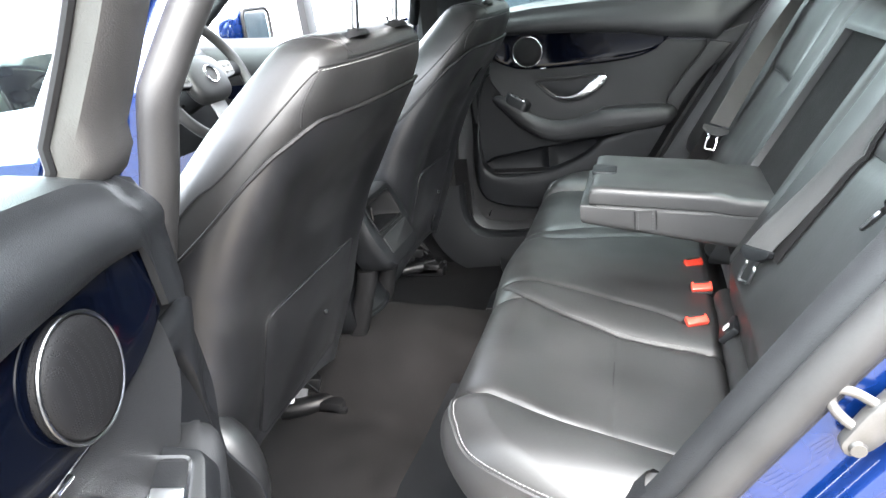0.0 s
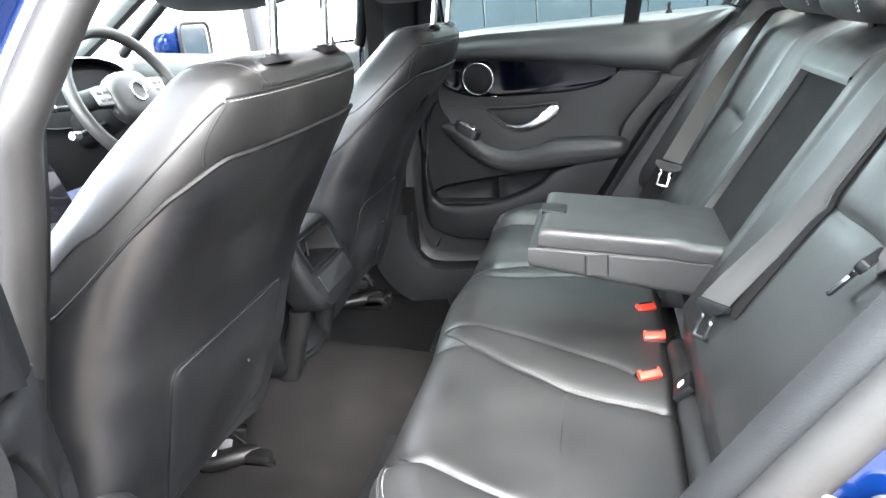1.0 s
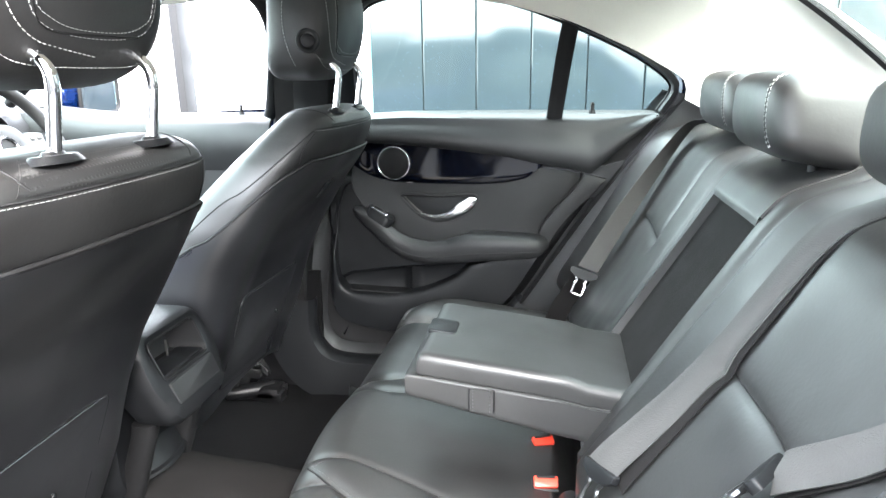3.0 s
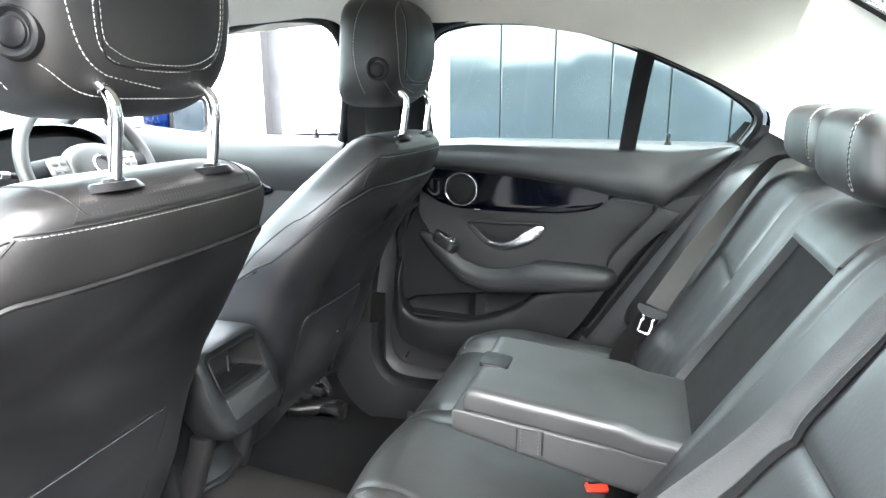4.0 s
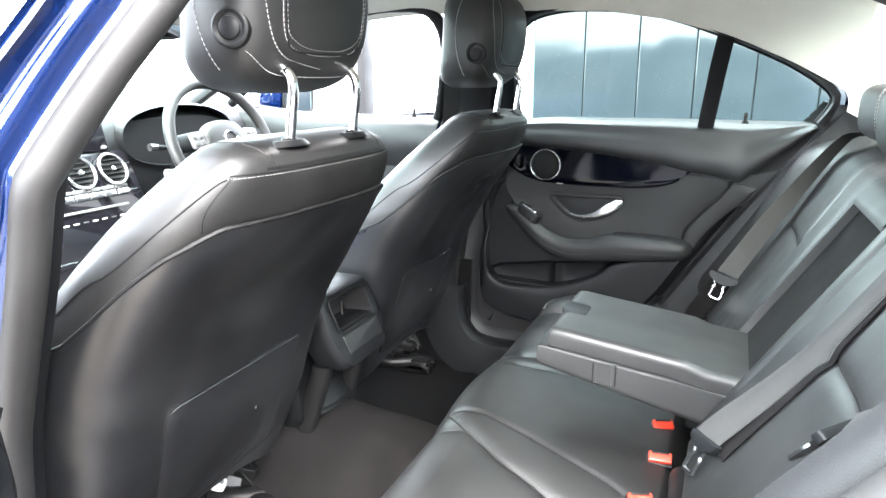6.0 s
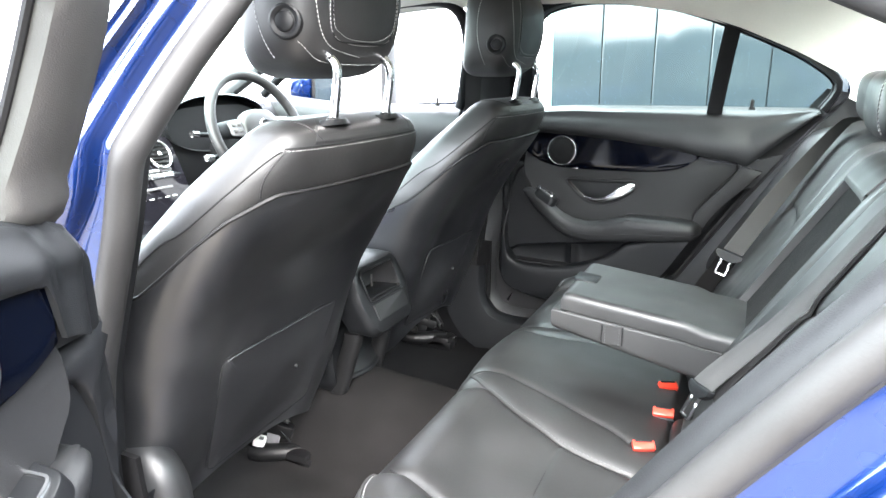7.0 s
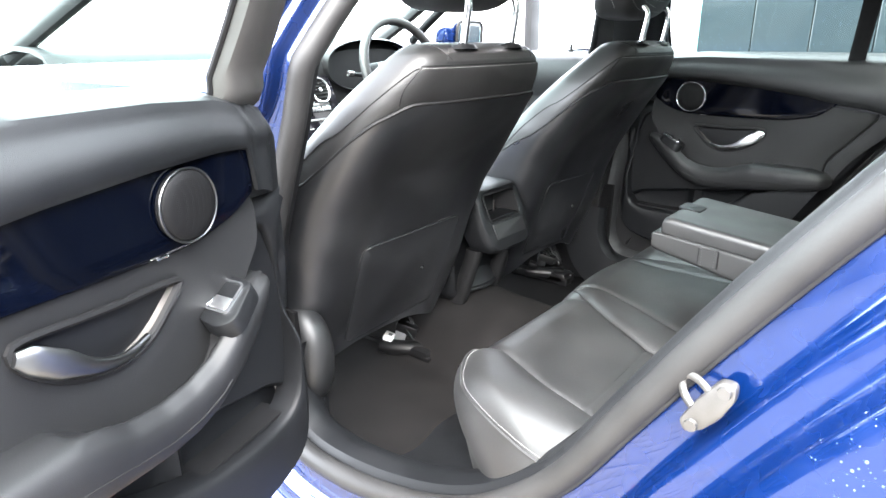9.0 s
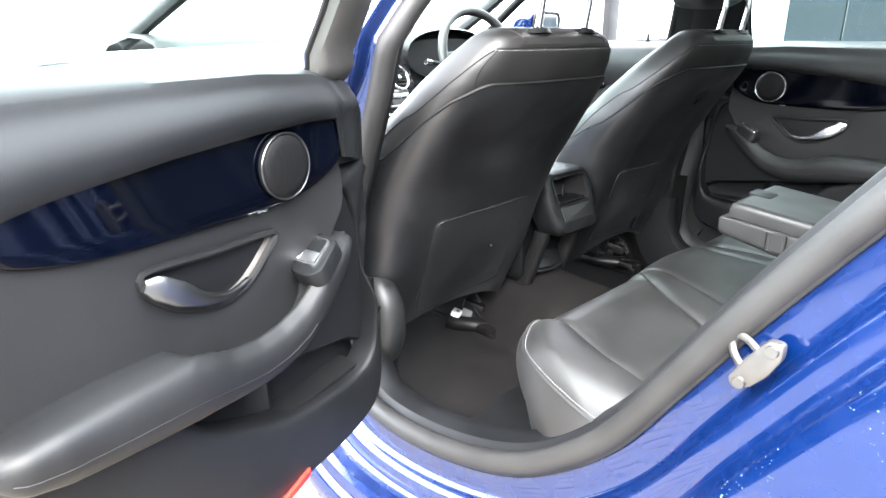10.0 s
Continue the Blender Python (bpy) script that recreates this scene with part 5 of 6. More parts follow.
def pad_ring(x, w, z0, z1, rt, rb):
    """A cross-section with its own rounding above and below."""
    pts = fillet([(-w, z0, rb), (w, z0, rb), (w, z1, rt), (-w, z1, rt)], 0.01, 6)
    return [Vector((x, p[0], p[1])) for p in pts]


lid = []
for x, k in [(0.2505, 0.62), (0.253, 0.84), (0.258, 0.95), (0.268, 1.0), (0.29, 1.0), (0.36, 1.0), (0.44, 1.0), (0.465, 1.0), (0.478, 1.0), (0.492, 1.0), (0.51, 1.0), (0.545, 0.99), (0.556, 0.90)]:
    top = tl(x) + 0.005 - 0.007 * smooth(0.465, 0.492, x)
    low = tl(x) - 0.029 - 0.004 * smooth(0.44, 0.50, x)
    lid.append(pad_ring(x, 0.112 * (0.97 + 0.03 * k), low, low + (top - low) * k, 0.014, 0.004))
lidp = part("lid", loft(lid), LEATHER, armr, "padded leather lid", sharp=60)
body = []
for x, k in [(0.234, 0.85), (0.237, 0.97), (0.245, 1.0), (0.30, 1.0), (0.36, 1.0), (0.43, 1.0), (0.48, 1.0), (0.56, 1.0)]:
    z1 = tl(x) - 0.030
    z0 = 0.423 - 0.215 * (x - 0.24)
    m_ = (z0 + z1) / 2
    body.append(pad_ring(x, 0.1135 - 0.004 * math.exp(-((x - 0.47) / 0.02) ** 2), m_ + (z0 - m_) * k, m_ + (z1 - m_) * k, 0.004, 0.012))
part("body", loft(body), LEATHER, armr, "smooth leather armrest body", sharp=60)
part("lid_piping", tube([(x, s_ * 0.1125, tl(x) - 0.0295 - 0.004 * smooth(0.44, 0.50, x)) for s_ in (-1,) for x in np.linspace(0.262, 0.54, 30)], 0.0018, 6), LEATHER, lidp)
Fl = lambda u, v, d: Vector((0.272 + u, 0.0 + v, tl(0.272 + u) + 0.004 + d))
part("latch", plate(fillet([(-0.022, -0.026), (0.022, -0.026), (0.022, 0.026), (-0.022, 0.026)], 0.010), Fl, -0.004, 0.003, 0.002), PLASTIC, lidp, "black plastic lid latch")
strap = [[Vector((x, -0.1172, z)) for x in (0.328, 0.362)] for z in np.linspace(tl(0.335) - 0.033, 0.412, 6)]
st = part("strap", slab(strap, 0.0025), LEATHER, armr, "stitched leather pull strap")
for x in (0.3275, 0.3625):
    part("strap_edge", tube([(x, -0.1168, z) for z in np.linspace(tl(0.335) - 0.033, 0.412, 6)], 0.0013, 6), DARK, st)
for x in (0.333, 0.357):
    part("stitching", stitches([(x, -0.1175, z) for z in np.linspace(tl(0.335) - 0.032, 0.410, 12)], (0, -1, 0), 0.0024, 0.003, 0.0009), DARKTHREAD, st)
part("hinge_cover", rbox((0.572, 0.0, 0.425), (0.03, 0.20, 0.04), 0.006), SCREEN, armr, "glossy black hinge cover")

# ---- belts and buckles ----
def strap_mesh(path, width, across, t=0.0012):
    rows = []
    p = [Vector(q) for q in path]
    for i, q in enumerate(p):
        a = across[i] if isinstance(across, list) else across
        a = Vector(a).normalized()
        rows.append([q + a * width * k for k in (-0.5, -0.45, -0.2, 0.0, 0.2, 0.45, 0.5)])
    return slab(rows, t)


def belt(name_label, line, width=0.047, under=0.012, off=0.0, twist=0.0, group="rear belts"):
    """A strap lying down the backrest along (y, z) points to its tongue, with its run underneath coloured darker as
    shade.
    """
    b = thing("seat_belt", (back_face(*line[-1]), line[-1][0], line[-1][1]), name_label, "seat belt", group=group)
    for name, wd, lift, side, mt, lab in (("shoulder_strap", width, 0.0055, 0.0, WEB, "grey-black woven shoulder strap"), ("lap_strap", width, 0.0022, under, NET, "lap strap underneath, darkened as shaded webbing")):
        p = curve(line, 40)
        rows = []
        for i, (y, z) in enumerate(p):
            t = i / 39
            a, c = p[max(i - 1, 0)], p[min(i + 1, 39)]
            dy, dz = c[0] - a[0], c[1] - a[1]
            L = math.hypot(dy, dz)
            hang = off * smooth(0.0, 0.8, t) * (1 if side == 0 else 0.5) + 0.010 * smooth(0.72, 1.0, t) * (1 if side == 0 else 0.3) + 0.004 * math.sin(3.1 * t)
            row = []
            for v in np.linspace(-0.5, 0.5, 9):
                yy = y - dz / L * v * wd + side * (0.3 + 0.9 * t)
                zz = min(z + dy / L * v * wd, 0.764)
                row.append(Vector((back_face(yy, zz) - lift - hang - (twist * (v + 0.5) * smooth(0.45, 1.0, t) if side == 0 else 0) - 0.0015 * math.cos(6.28 * v) + 0.0012 * noise.noise((yy * 30, z * 25, 1.0)), yy, zz)))
            rows.append(row)
        rows.insert(0, [q + Vector((0.07, 0.0, 0.009)) for q in rows[0]])
        part(name, slab(rows, 0.0012), mt, b, lab)
    return b


def tongue_parts(b, at, down, across, steel=None):
    d, a = Vector(down).normalized(), Vector(across).normalized()
    n = a.cross(d).normalized()
    if n.x > 0:
        n = -n
    at = Vector(at)
    F = lambda u, v, w: at + a * u + d * v + n * w
    part("tongue_grip", plate(fillet([(-0.031, -0.006), (0.031, -0.006), (0.031, 0.005), (0.012, 0.015), (-0.012, 0.015), (-0.031, 0.005)], 0.004), F, -0.003, 0.007, 0.003), PLASTIC, b, "black plastic belt tongue grip")
    o = ccw(fillet([(-0.013, 0.012), (0.013, 0.012), (0.009, 0.022), (0.012, 0.028), (0.012, 0.050), (-0.012, 0.050), (-0.012, 0.028), (-0.009, 0.022)], 0.004))
    part("tongue_blade", tube([F(u, v, 0.002) for u, v in o], 0.0030, 6, closed=True), steel or SATIN_DIMMED, b, "bright steel belt tongue")


b1 = thing("seat_belt", (0.509, 0.458, 0.42), "grey seat belt hanging down the far rear seat back", "seat belt", group="rear belts")
pts = curve([(0.790, 0.520, 0.774), (0.735, 0.508, 0.772), (0.698, 0.500, 0.752), (0.600, 0.482, 0.605), (0.513, 0.459, 0.455)], 34)
part("shoulder_strap", strap_mesh(pts, 0.046, [Vector((0.35 + 0.55 * k, 0.85 - 0.75 * k, -0.15 - 0.20 * k)) for k in np.linspace(0, 1, 34)]), WEB, b1, "grey-black woven shoulder strap")
tongue_parts(b1, (0.505, 0.455, 0.447), (-0.30, -0.30, -0.88), (0.93, 0.0, -0.32), SATIN)
# the same webbing further down, its shade put into a near-black colour
part("lower_strap", strap_mesh(curve([(0.506, 0.464, 0.445), (0.484, 0.474, 0.40), (0.454, 0.482, 0.345), (0.435, 0.488, 0.28)], 14), 0.046, [Vector((0.90, 0.10, -0.42)) for k in np.linspace(0, 1, 14)]), NET, b1, "lap strap going on down, darkened as shaded webbing")
b2 = belt("grey seat belt running down beside the armrest niche", [(-0.262, 0.764), (-0.260, 0.66), (-0.256, 0.54), (-0.251, 0.424)], under=-0.014, twist=0.022)
tongue_parts(b2, (0.503, -0.2515, 0.4245), (-0.017, -0.004, -0.046), (-0.031, 0.056, -0.009))
b3 = belt("grey seat belt drawn across the near rear seat back", [(-0.610, 0.764), (-0.575, 0.705), (-0.525, 0.640), (-0.472, 0.583)], width=0.034, under=-0.003)
tongue_parts(b3, (0.606, -0.468, 0.578), (-0.50, 0.30, -0.80), (0.55, 0.80, -0.10))

for pos, turn, tilt in (((0.430, 0.033, 0.277), 112, 62), ((0.438, -0.086, 0.283), 96, 56), ((0.422, -0.202, 0.277), 112, 60)):
    bk = thing("belt_buckle", (pos[0], pos[1], pos[2] - 0.02), "black belt buckle with red release button in the seat gap", "belt buckle", group="belt buckles")
    R3 = Matrix.Rotation(radians(turn), 3, "Z") @ Matrix.Rotation(radians(tilt), 3, "Y")
    part("buckle_body", rbox(Vector(pos) + R3 @ Vector((0.030, 0, -0.001)), (0.064, 0.041, 0.023), 0.004, R3), PLASTIC, bk)
    btn = part("release_button", rbox(Vector(pos) + R3 @ Vector((-0.006, 0, 0.0)), (0.011, 0.036, 0.017), 0.0022, R3), RED, bk, "red release button")
    part("tongue_slot", rbox(Vector(pos) + R3 @ Vector((-0.0125, 0, 0.0055)), (0.0015, 0.027, 0.0035), 0.0005, R3), DARK, btn)
# child-seat anchor cover between cushion and back
iso = thing("anchor_cover", (0.478, -0.244, 0.27), "black child-seat anchor cover with a white mark", "anchor cover")
R3 = Matrix.Rotation(radians(-8), 3, "Z") @ Matrix.Rotation(radians(42), 3, "Y")
ic = part("cover", rbox((0.467, -0.259, 0.297), (0.012, 0.046, 0.034), 0.003, R3), PLASTIC, iso)
part("mark", plate(fillet([(-0.006, -0.006), (0.006, -0.006), (0.006, 0.006), (-0.006, 0.006)], 0.003), lambda u, v, d: Vector((0.467, -0.259, 0.297)) + R3 @ Vector((-0.006 - d, u, v)), 0.0, 0.001, 0.0003), WHITE, ic, "white printed mark")

# ---- rear end of the centre console ----
console = thing("rear_console", (-0.26, 0.0, 0.17), "black plastic rear console with open storage niche and flap", "centre console")
ring = lambda x, w, z0, z1, e=0.4: [Vector((x, w * sg(math.cos(t), e), (z0 + z1) / 2 + (z1 - z0) / 2 * sg(math.sin(t), e))) for t in np.linspace(0, 2 * math.pi, 33)[:-1]]
part("console_body", loft([ring(x, w, z0, z1) for x, w, z0, z1 in ((-0.90, 0.11, 0.17, 0.47), (-0.60, 0.115, 0.16, 0.475), (-0.34, 0.115, 0.16, 0.47), (-0.285, 0.112, 0.16, 0.465), (-0.268, 0.10, 0.17, 0.455))]), PLASTIC, console, "black plastic console body")
tilt = lambda z: -0.208 + 0.43 * (0.455 - max(z, 0.335))
Fc = lambda u, v, d: Vector((tilt(v) + d, u, v))


mid_ = (0.0, 0.412)
outer = radial(fillet([(-0.084, 0.312, 0.03), (0.084, 0.312, 0.03), (0.104, 0.385), (0.094, 0.474, 0.03), (-0.094, 0.474, 0.03), (-0.104, 0.385)], 0.03), mid_)
hole = radial(fillet([(-0.066, 0.394), (0.066, 0.394), (0.068, 0.457), (-0.068, 0.457)], 0.012), mid_)
mix = lambda k: [(p[0] * (1 - k) + q[0] * k, p[1] * (1 - k) + q[1] * k) for p, q in zip(outer, hole)]
rows = [[Fc(*p, d) for p in mix(k)] for k, d in ((0, -0.075), (0, -0.026), (0.04, -0.012), (0.16, -0.002), (0.4, 0.002), (0.8, 0.001), (0.96, -0.001), (1.0, -0.005))]
part("console_face", grid(rows, cv=True), PLASTIC, console, "dark grey satin console end cap")
part("niche", grid([[Fc(*p, -0.004) for p in hole], [Fc(p[0] * 0.95, p[1], -0.040) for p in hole], [Fc(p[0] * 0.9, 0.42 + (p[1] - 0.42) * 0.92, -0.070) for p in hole], [Fc(p[0] * 0.01, 0.42, -0.072) for p in hole]], cv=True), DARK, console, "dark open storage niche")
part("niche_trim", tube([Fc(*p, 0.0005) for p in hole], 0.0018, 6, closed=True), BLACKMETAL, console)
part("flap", plate(fillet([(-0.064, 0.353), (0.064, 0.353), (0.066, 0.389), (-0.066, 0.389)], 0.005), Fc, -0.004, 0.0045, 0.002), CAPPLASTIC, console, "smooth black flap")
part("shelf_lip", rbox((tilt(0.394) - 0.034, 0, 0.3955), (0.05, 0.135, 0.006), 0.002), PLASTIC, console)
part("niche_mark", rbox((tilt(0.41) - 0.045, 0.020, 0.413), (0.004, 0.003, 0.030), 0.001), STEEL, console)
# open tray under the end cap, with its bowed lip
tray = [[(-0.285 + 0.045 * math.cos(y / 0.095 * 1.4) * k, y, 0.255 - 0.055 * k) for y in np.linspace(-0.085, 0.085, 21)] for k in (0, 0.3, 0.6, 0.85, 1.0)]
part("tray_back", slab(tray, 0.004), PLASTIC, console, "smooth black tray under the end cap")
part("tray_lip", tube(tray[-1], 0.0060, 8, flat=1.6), PLASTIC, console, "bowed black tray lip")
for sy in (-1, 1):
    part("side_cheek", loft([[Vector((x + 0.000 + 0.022 * sg(math.sin(t), 0.7), sy * 0.074 + 0.016 * sg(math.cos(t), 0.7), z)) for t in np.linspace(0, 2 * math.pi, 15)[:-1]] for z, x in ((0.165, -0.275), (0.20, -0.262), (0.25, -0.246), (0.30, -0.228), (0.32, -0.224))]), DARK, console, "rounded black console cheek")

# ---- dashboard, wheel, front of the cabin ----
DX = -0.11
dash = thing("dashboard", (-1.0, 0, 0.35), "black dashboard with round chrome vents and gloss panel", "dashboard")
rows = []
for y in np.linspace(-0.68, 0.68, 61):
    hood = 0.032 * math.exp(-((y - 0.345) / 0.20) ** 4)
    rows.append([(DX - 0.86 - 0.02 * math.cos(y * 2), y, 0.50), (DX - 0.865, y, 0.60), (DX - 0.885, y, 0.70), (DX - 0.90 + 0.02 * hood * 20, y, 0.755 + hood), (DX - 0.93 + 0.01 * hood * 20, y, 0.785 + hood * 1.15), (DX - 1.00, y, 0.800 + hood), (DX - 1.10, y, 0.805 + hood * 0.4), (-1.38, y, 0.78), (-1.46, y, 0.74)])
part("dash_top", slab(rows, 0.01), PANEL, dash, "black soft dashboard top")
# instrument hood and dials
hoodp = [(DX - 0.865, 0.345 + 0.205 * sg(math.cos(t), 0.9), 0.735 + 0.085 * sg(math.sin(t), 0.8)) for t in np.linspace(0, 2 * math.pi, 41)[:-1]]
part("cluster_hood", grid([hoodp, [(DX - 0.875, p[1], p[2] + 0.004) for p in hoodp], [(DX - 0.93, 0.345 + (p[1] - 0.345) * 1.02, p[2] + 0.004) for p in hoodp]], cv=True), PANEL, dash, "black instrument hood")
part("cluster_glass", plate(np.array([(p[1], p[2]) for p in hoodp]), lambda u, v, d: Vector((DX - 0.925 + d, u, v)), 0.0, 0.004, 0.002), SCREEN, dash, "black instrument cluster")
for y in (0.236, 0.454):
    dial = part("dial_ring", tube([(DX - 0.914, y + 0.060 * math.cos(t), 0.735 + 0.060 * math.sin(t)) for t in np.linspace(0, 2 * math.pi, 41)[:-1]], 0.0028, 8, closed=True), CHROME, dash, "chrome dial ring")
    for g in range(-40, 221, 26):
        a = radians(g)
        part("dial_mark", rbox((DX - 0.917, y + 0.050 * math.cos(a), 0.735 + 0.050 * math.sin(a)), (0.002, 0.008, 0.002), 0, Matrix.Rotation(a, 3, "X")), WHITE, dial)
    part("needle", rbox((DX - 0.915, y - 0.015, 0.728), (0.002, 0.034, 0.0025), 0, Matrix.Rotation(0.5, 3, "X")), REDLENS, dial)
part("display", plate(fillet([(0.300, 0.690), (0.390, 0.690), (0.390, 0.785), (0.300, 0.785)], 0.004), lambda u, v, d: Vector((DX - 0.920 + d, u, v)), 0, 0.003, 0.001), SCREEN, dash)
# centre stack
stack = [[(DX - 0.800 - 0.05 * k - 0.06 * k * k, y, 0.40 + 0.31 * k) for y in np.linspace(-0.155, 0.155, 8)] for k in np.linspace(0, 1, 10)]
part("gloss_console", slab(stack, 0.02), SCREEN, dash, "black gloss centre stack")


def Fk(u, v, d):
    """A place on the centre stack: u across, v the height, d proud of it."""
    k = (v - 0.40) / 0.31
    n_ = Vector((1, 0, (0.05 + 0.12 * k) / 0.31)).normalized()
    return Vector((DX - 0.800 - 0.05 * k - 0.06 * k * k, u, v)) + n_ * (d + 0.0195)


def key(u0, v0, u1, v1, h, material, label=""):
    return part("button", plate(fillet([(u0, v0), (u1, v0), (u1, v1), (u0, v1)], 0.002, 3), Fk, -0.002, h, 0.0015), material, dash, label)


for y in (-0.093, 0.0, 0.093):
    nv = part("vent_ring", tube([Fk(y + 0.038 * math.cos(t), 0.654 + 0.036 * math.sin(t), 0.008) for t in np.linspace(0, 2 * math.pi, 41)[:-1]], 0.0040, 8, closed=True), SATIN, dash, "chrome ring of a round air vent")
    part("vent_bowl", grid([[Fk(y + r * math.cos(t), 0.654 + r * 0.95 * math.sin(t), d) for t in np.linspace(0, 2 * math.pi, 33)[:-1]] for r, d in ((0.039, 0.001), (0.037, 0.007), (0.032, 0.003), (0.001, 0.001))], cv=True), DARK, nv)
    for k in (-0.022, -0.011, 0.0, 0.011, 0.022):
        q = math.sqrt(0.032 ** 2 - k * k)
        part("vent_slat", plate(np.array([(y - q, 0.654 + k - 0.001), (y + q, 0.654 + k - 0.001), (y + q, 0.654 + k + 0.001), (y - q, 0.654 + k + 0.001)]), Fk, 0.002, 0.008, 0.0004), PLASTIC, nv)
    part("vent_knob", plate(fillet([(y - 0.006, 0.648), (y + 0.006, 0.648), (y + 0.006, 0.660), (y - 0.006, 0.660)], 0.006), Fk, 0.004, 0.012, 0.002), SATIN, nv)
for i in range(6):
    key(-0.120 + 0.040 * i, 0.592, -0.084 + 0.040 * i, 0.606, 0.007, SATIN, "silver climate key")
    key(-0.120 + 0.040 * i, 0.610, -0.084 + 0.040 * i, 0.618, 0.005, GREYP)
part("slot", plate(fillet([(-0.10, 0.566), (0.10, 0.566), (0.10, 0.572), (-0.10, 0.572)], 0.002), Fk, -0.002, 0.004, 0.001), GREYP, dash)
for i in range(9):
    key(-0.118 + 0.026 * i, 0.543, -0.104 + 0.026 * i, 0.546, 0.003, WHITE if i % 3 else STEEL)
part("media_screen", rbox((DX - 0.90, 0.0, 0.775), (0.016, 0.215, 0.135), 0.008, Matrix.Rotation(radians(-12), 3, "Y")), SCREEN, dash, "black tablet-like media screen")
part("selector_panel", slab([[(x, k, 0.478 - 0.02 * (x + 0.6) * -1) for k in np.linspace(-0.10, 0.10, 5)] for x in np.linspace(-0.80, -0.42, 6)], 0.012), GLOSS, dash, "black gloss console panel")
part("selector_trim", tube([(x, y, 0.492) for x, y in fillet([(-0.76, -0.075), (-0.50, -0.085), (-0.50, 0.085), (-0.76, 0.075)], 0.05)], 0.004, 8, closed=True), CHROME, dash, "chrome trim loop on the console")
part("touch_pad", rbox((-0.58, 0.0, 0.507), (0.13, 0.07, 0.03), 0.012), GREYP, dash)

wheel = thing("steering_wheel", (-0.80, 0.36, 0.70), "black leather steering wheel with silver-rimmed buttons", "steering wheel")
WM = Matrix.Translation((-0.815, 0.343, 0.712)) @ Matrix.Rotation(radians(-22), 4, "Y") @ Matrix.Rotation(radians(90), 4, "Y")
wp = lambda u, v, w: WM @ Vector((-v, u, w))
part("rim", tube([wp(0.184 * math.cos(t), 0.180 * math.sin(t) - 0.004 * (math.sin(t) < -0.8), 0) for t in np.linspace(0, 2 * math.pi, 65)[:-1]], 0.0155, 12, closed=True), LEATHER, wheel, "thick leather wheel rim")
hub = part("hub", ell((0, 0, 0), (0.068, 0.080, 0.028), 0.6, 0.7, 32, 16, lambda p: WM @ Vector((p.x, p.y, p.z))), LEATHER, wheel, "padded black hub")
for s in (-1, 1):
    part("spoke", loft([[wp(s * u, v0 + h * math.cos(t), -0.004 + 0.011 * math.sin(t)) for t in np.linspace(0, 6.283, 17)[:-1]] for u, v0, h in ((0.05, 0.012, 0.034), (0.09, 0.016, 0.030), (0.13, 0.016, 0.026), (0.172, 0.014, 0.024))]), PLASTIC, wheel)
    pad = part("button_pad", plate(fillet([(s * 0.078, -0.012), (s * 0.128, -0.006), (s * 0.130, 0.036), (s * 0.082, 0.040)], 0.010), lambda u, v, d: wp(u, v, d), 0.006, 0.014, 0.003), GREYP, wheel, "grey wheel button pad")
    for i in range(2):
        for j in range(2):
            part("button", plate(fillet([(-0.007, -0.005), (0.007, -0.005), (0.007, 0.005), (-0.007, 0.005)], 0.003), lambda u, v, d, i=i, j=j: wp(s * (0.093 + 0.022 * i) + u, 0.006 + 0.018 * j + v, d), 0.013, 0.0165, 0.001), STEEL, pad)
part("lower_spoke", loft([[wp(h * math.cos(t), v, -0.004 + 0.010 * math.sin(t)) for t in np.linspace(0, 6.283, 17)[:-1]] for v, h in ((-0.04, 0.034), (-0.09, 0.030), (-0.13, 0.032), (-0.168, 0.036))]), GREYP, wheel)
part("emblem", tube([wp(0.024 * math.cos(t), 0.005 + 0.024 * math.sin(t), 0.030) for t in np.linspace(0, 2 * math.pi, 33)[:-1]], 0.0028, 6, closed=True), CHROME, hub, "round chrome emblem")
part("column", tube([(-0.84, 0.343, 0.70), (-0.92, 0.343, 0.665), (-1.0, 0.343, 0.63)], 0.050, 16), PLASTIC, wheel)
for pts in ([(-0.900, 0.31, 0.700), (-0.915, 0.25, 0.707), (-0.930, 0.205, 0.711)], [(-0.880, 0.31, 0.655), (-0.880, 0.25, 0.650), (-0.880, 0.205, 0.645)]):
    sk = part("stalk", tube(pts, 0.0075, 10), PLASTIC, wheel, "black column stalk")
    part("stalk_tip", tube([pts[-1], (pts[-1][0], pts[-1][1] - 0.022, pts[-1][2] + 0.003)], 0.0105, 12), SATIN, sk, "silver stalk tip")

# far front door inside, its window, mirror and screen pillar
fd = thing("front_door", (-0.6, 0.70, 0.1), "closed front door with grey padded panel and gloss strip", "car door")
rows = [[Vector((x, 0.665 - 0.02 * math.sin(math.pi * k) + 0.05 * max(0, (k - 0.85) / 0.15) ** 2, 0.625 + 0.158 * k + 0.03 * smooth(-0.7, -1.1, x) * k)) for k in np.linspace(0, 1, 12)] for x in np.linspace(-1.12, -0.30, 30)]
part("belt_panel", slab(rows, 0.01), PANEL, fd, "padded grey upper door panel")
rows = [[Vector((x, 0.672, 0.12 + 0.52 * k)) for k in np.linspace(0, 1, 6)] for x in np.linspace(-1.12, -0.30, 8)]
part("lower_panel", slab(rows, 0.01), PANEL, fd, "dark door panel")
Ff = lambda u, v, d: Vector((u, 0.662 - d, v))
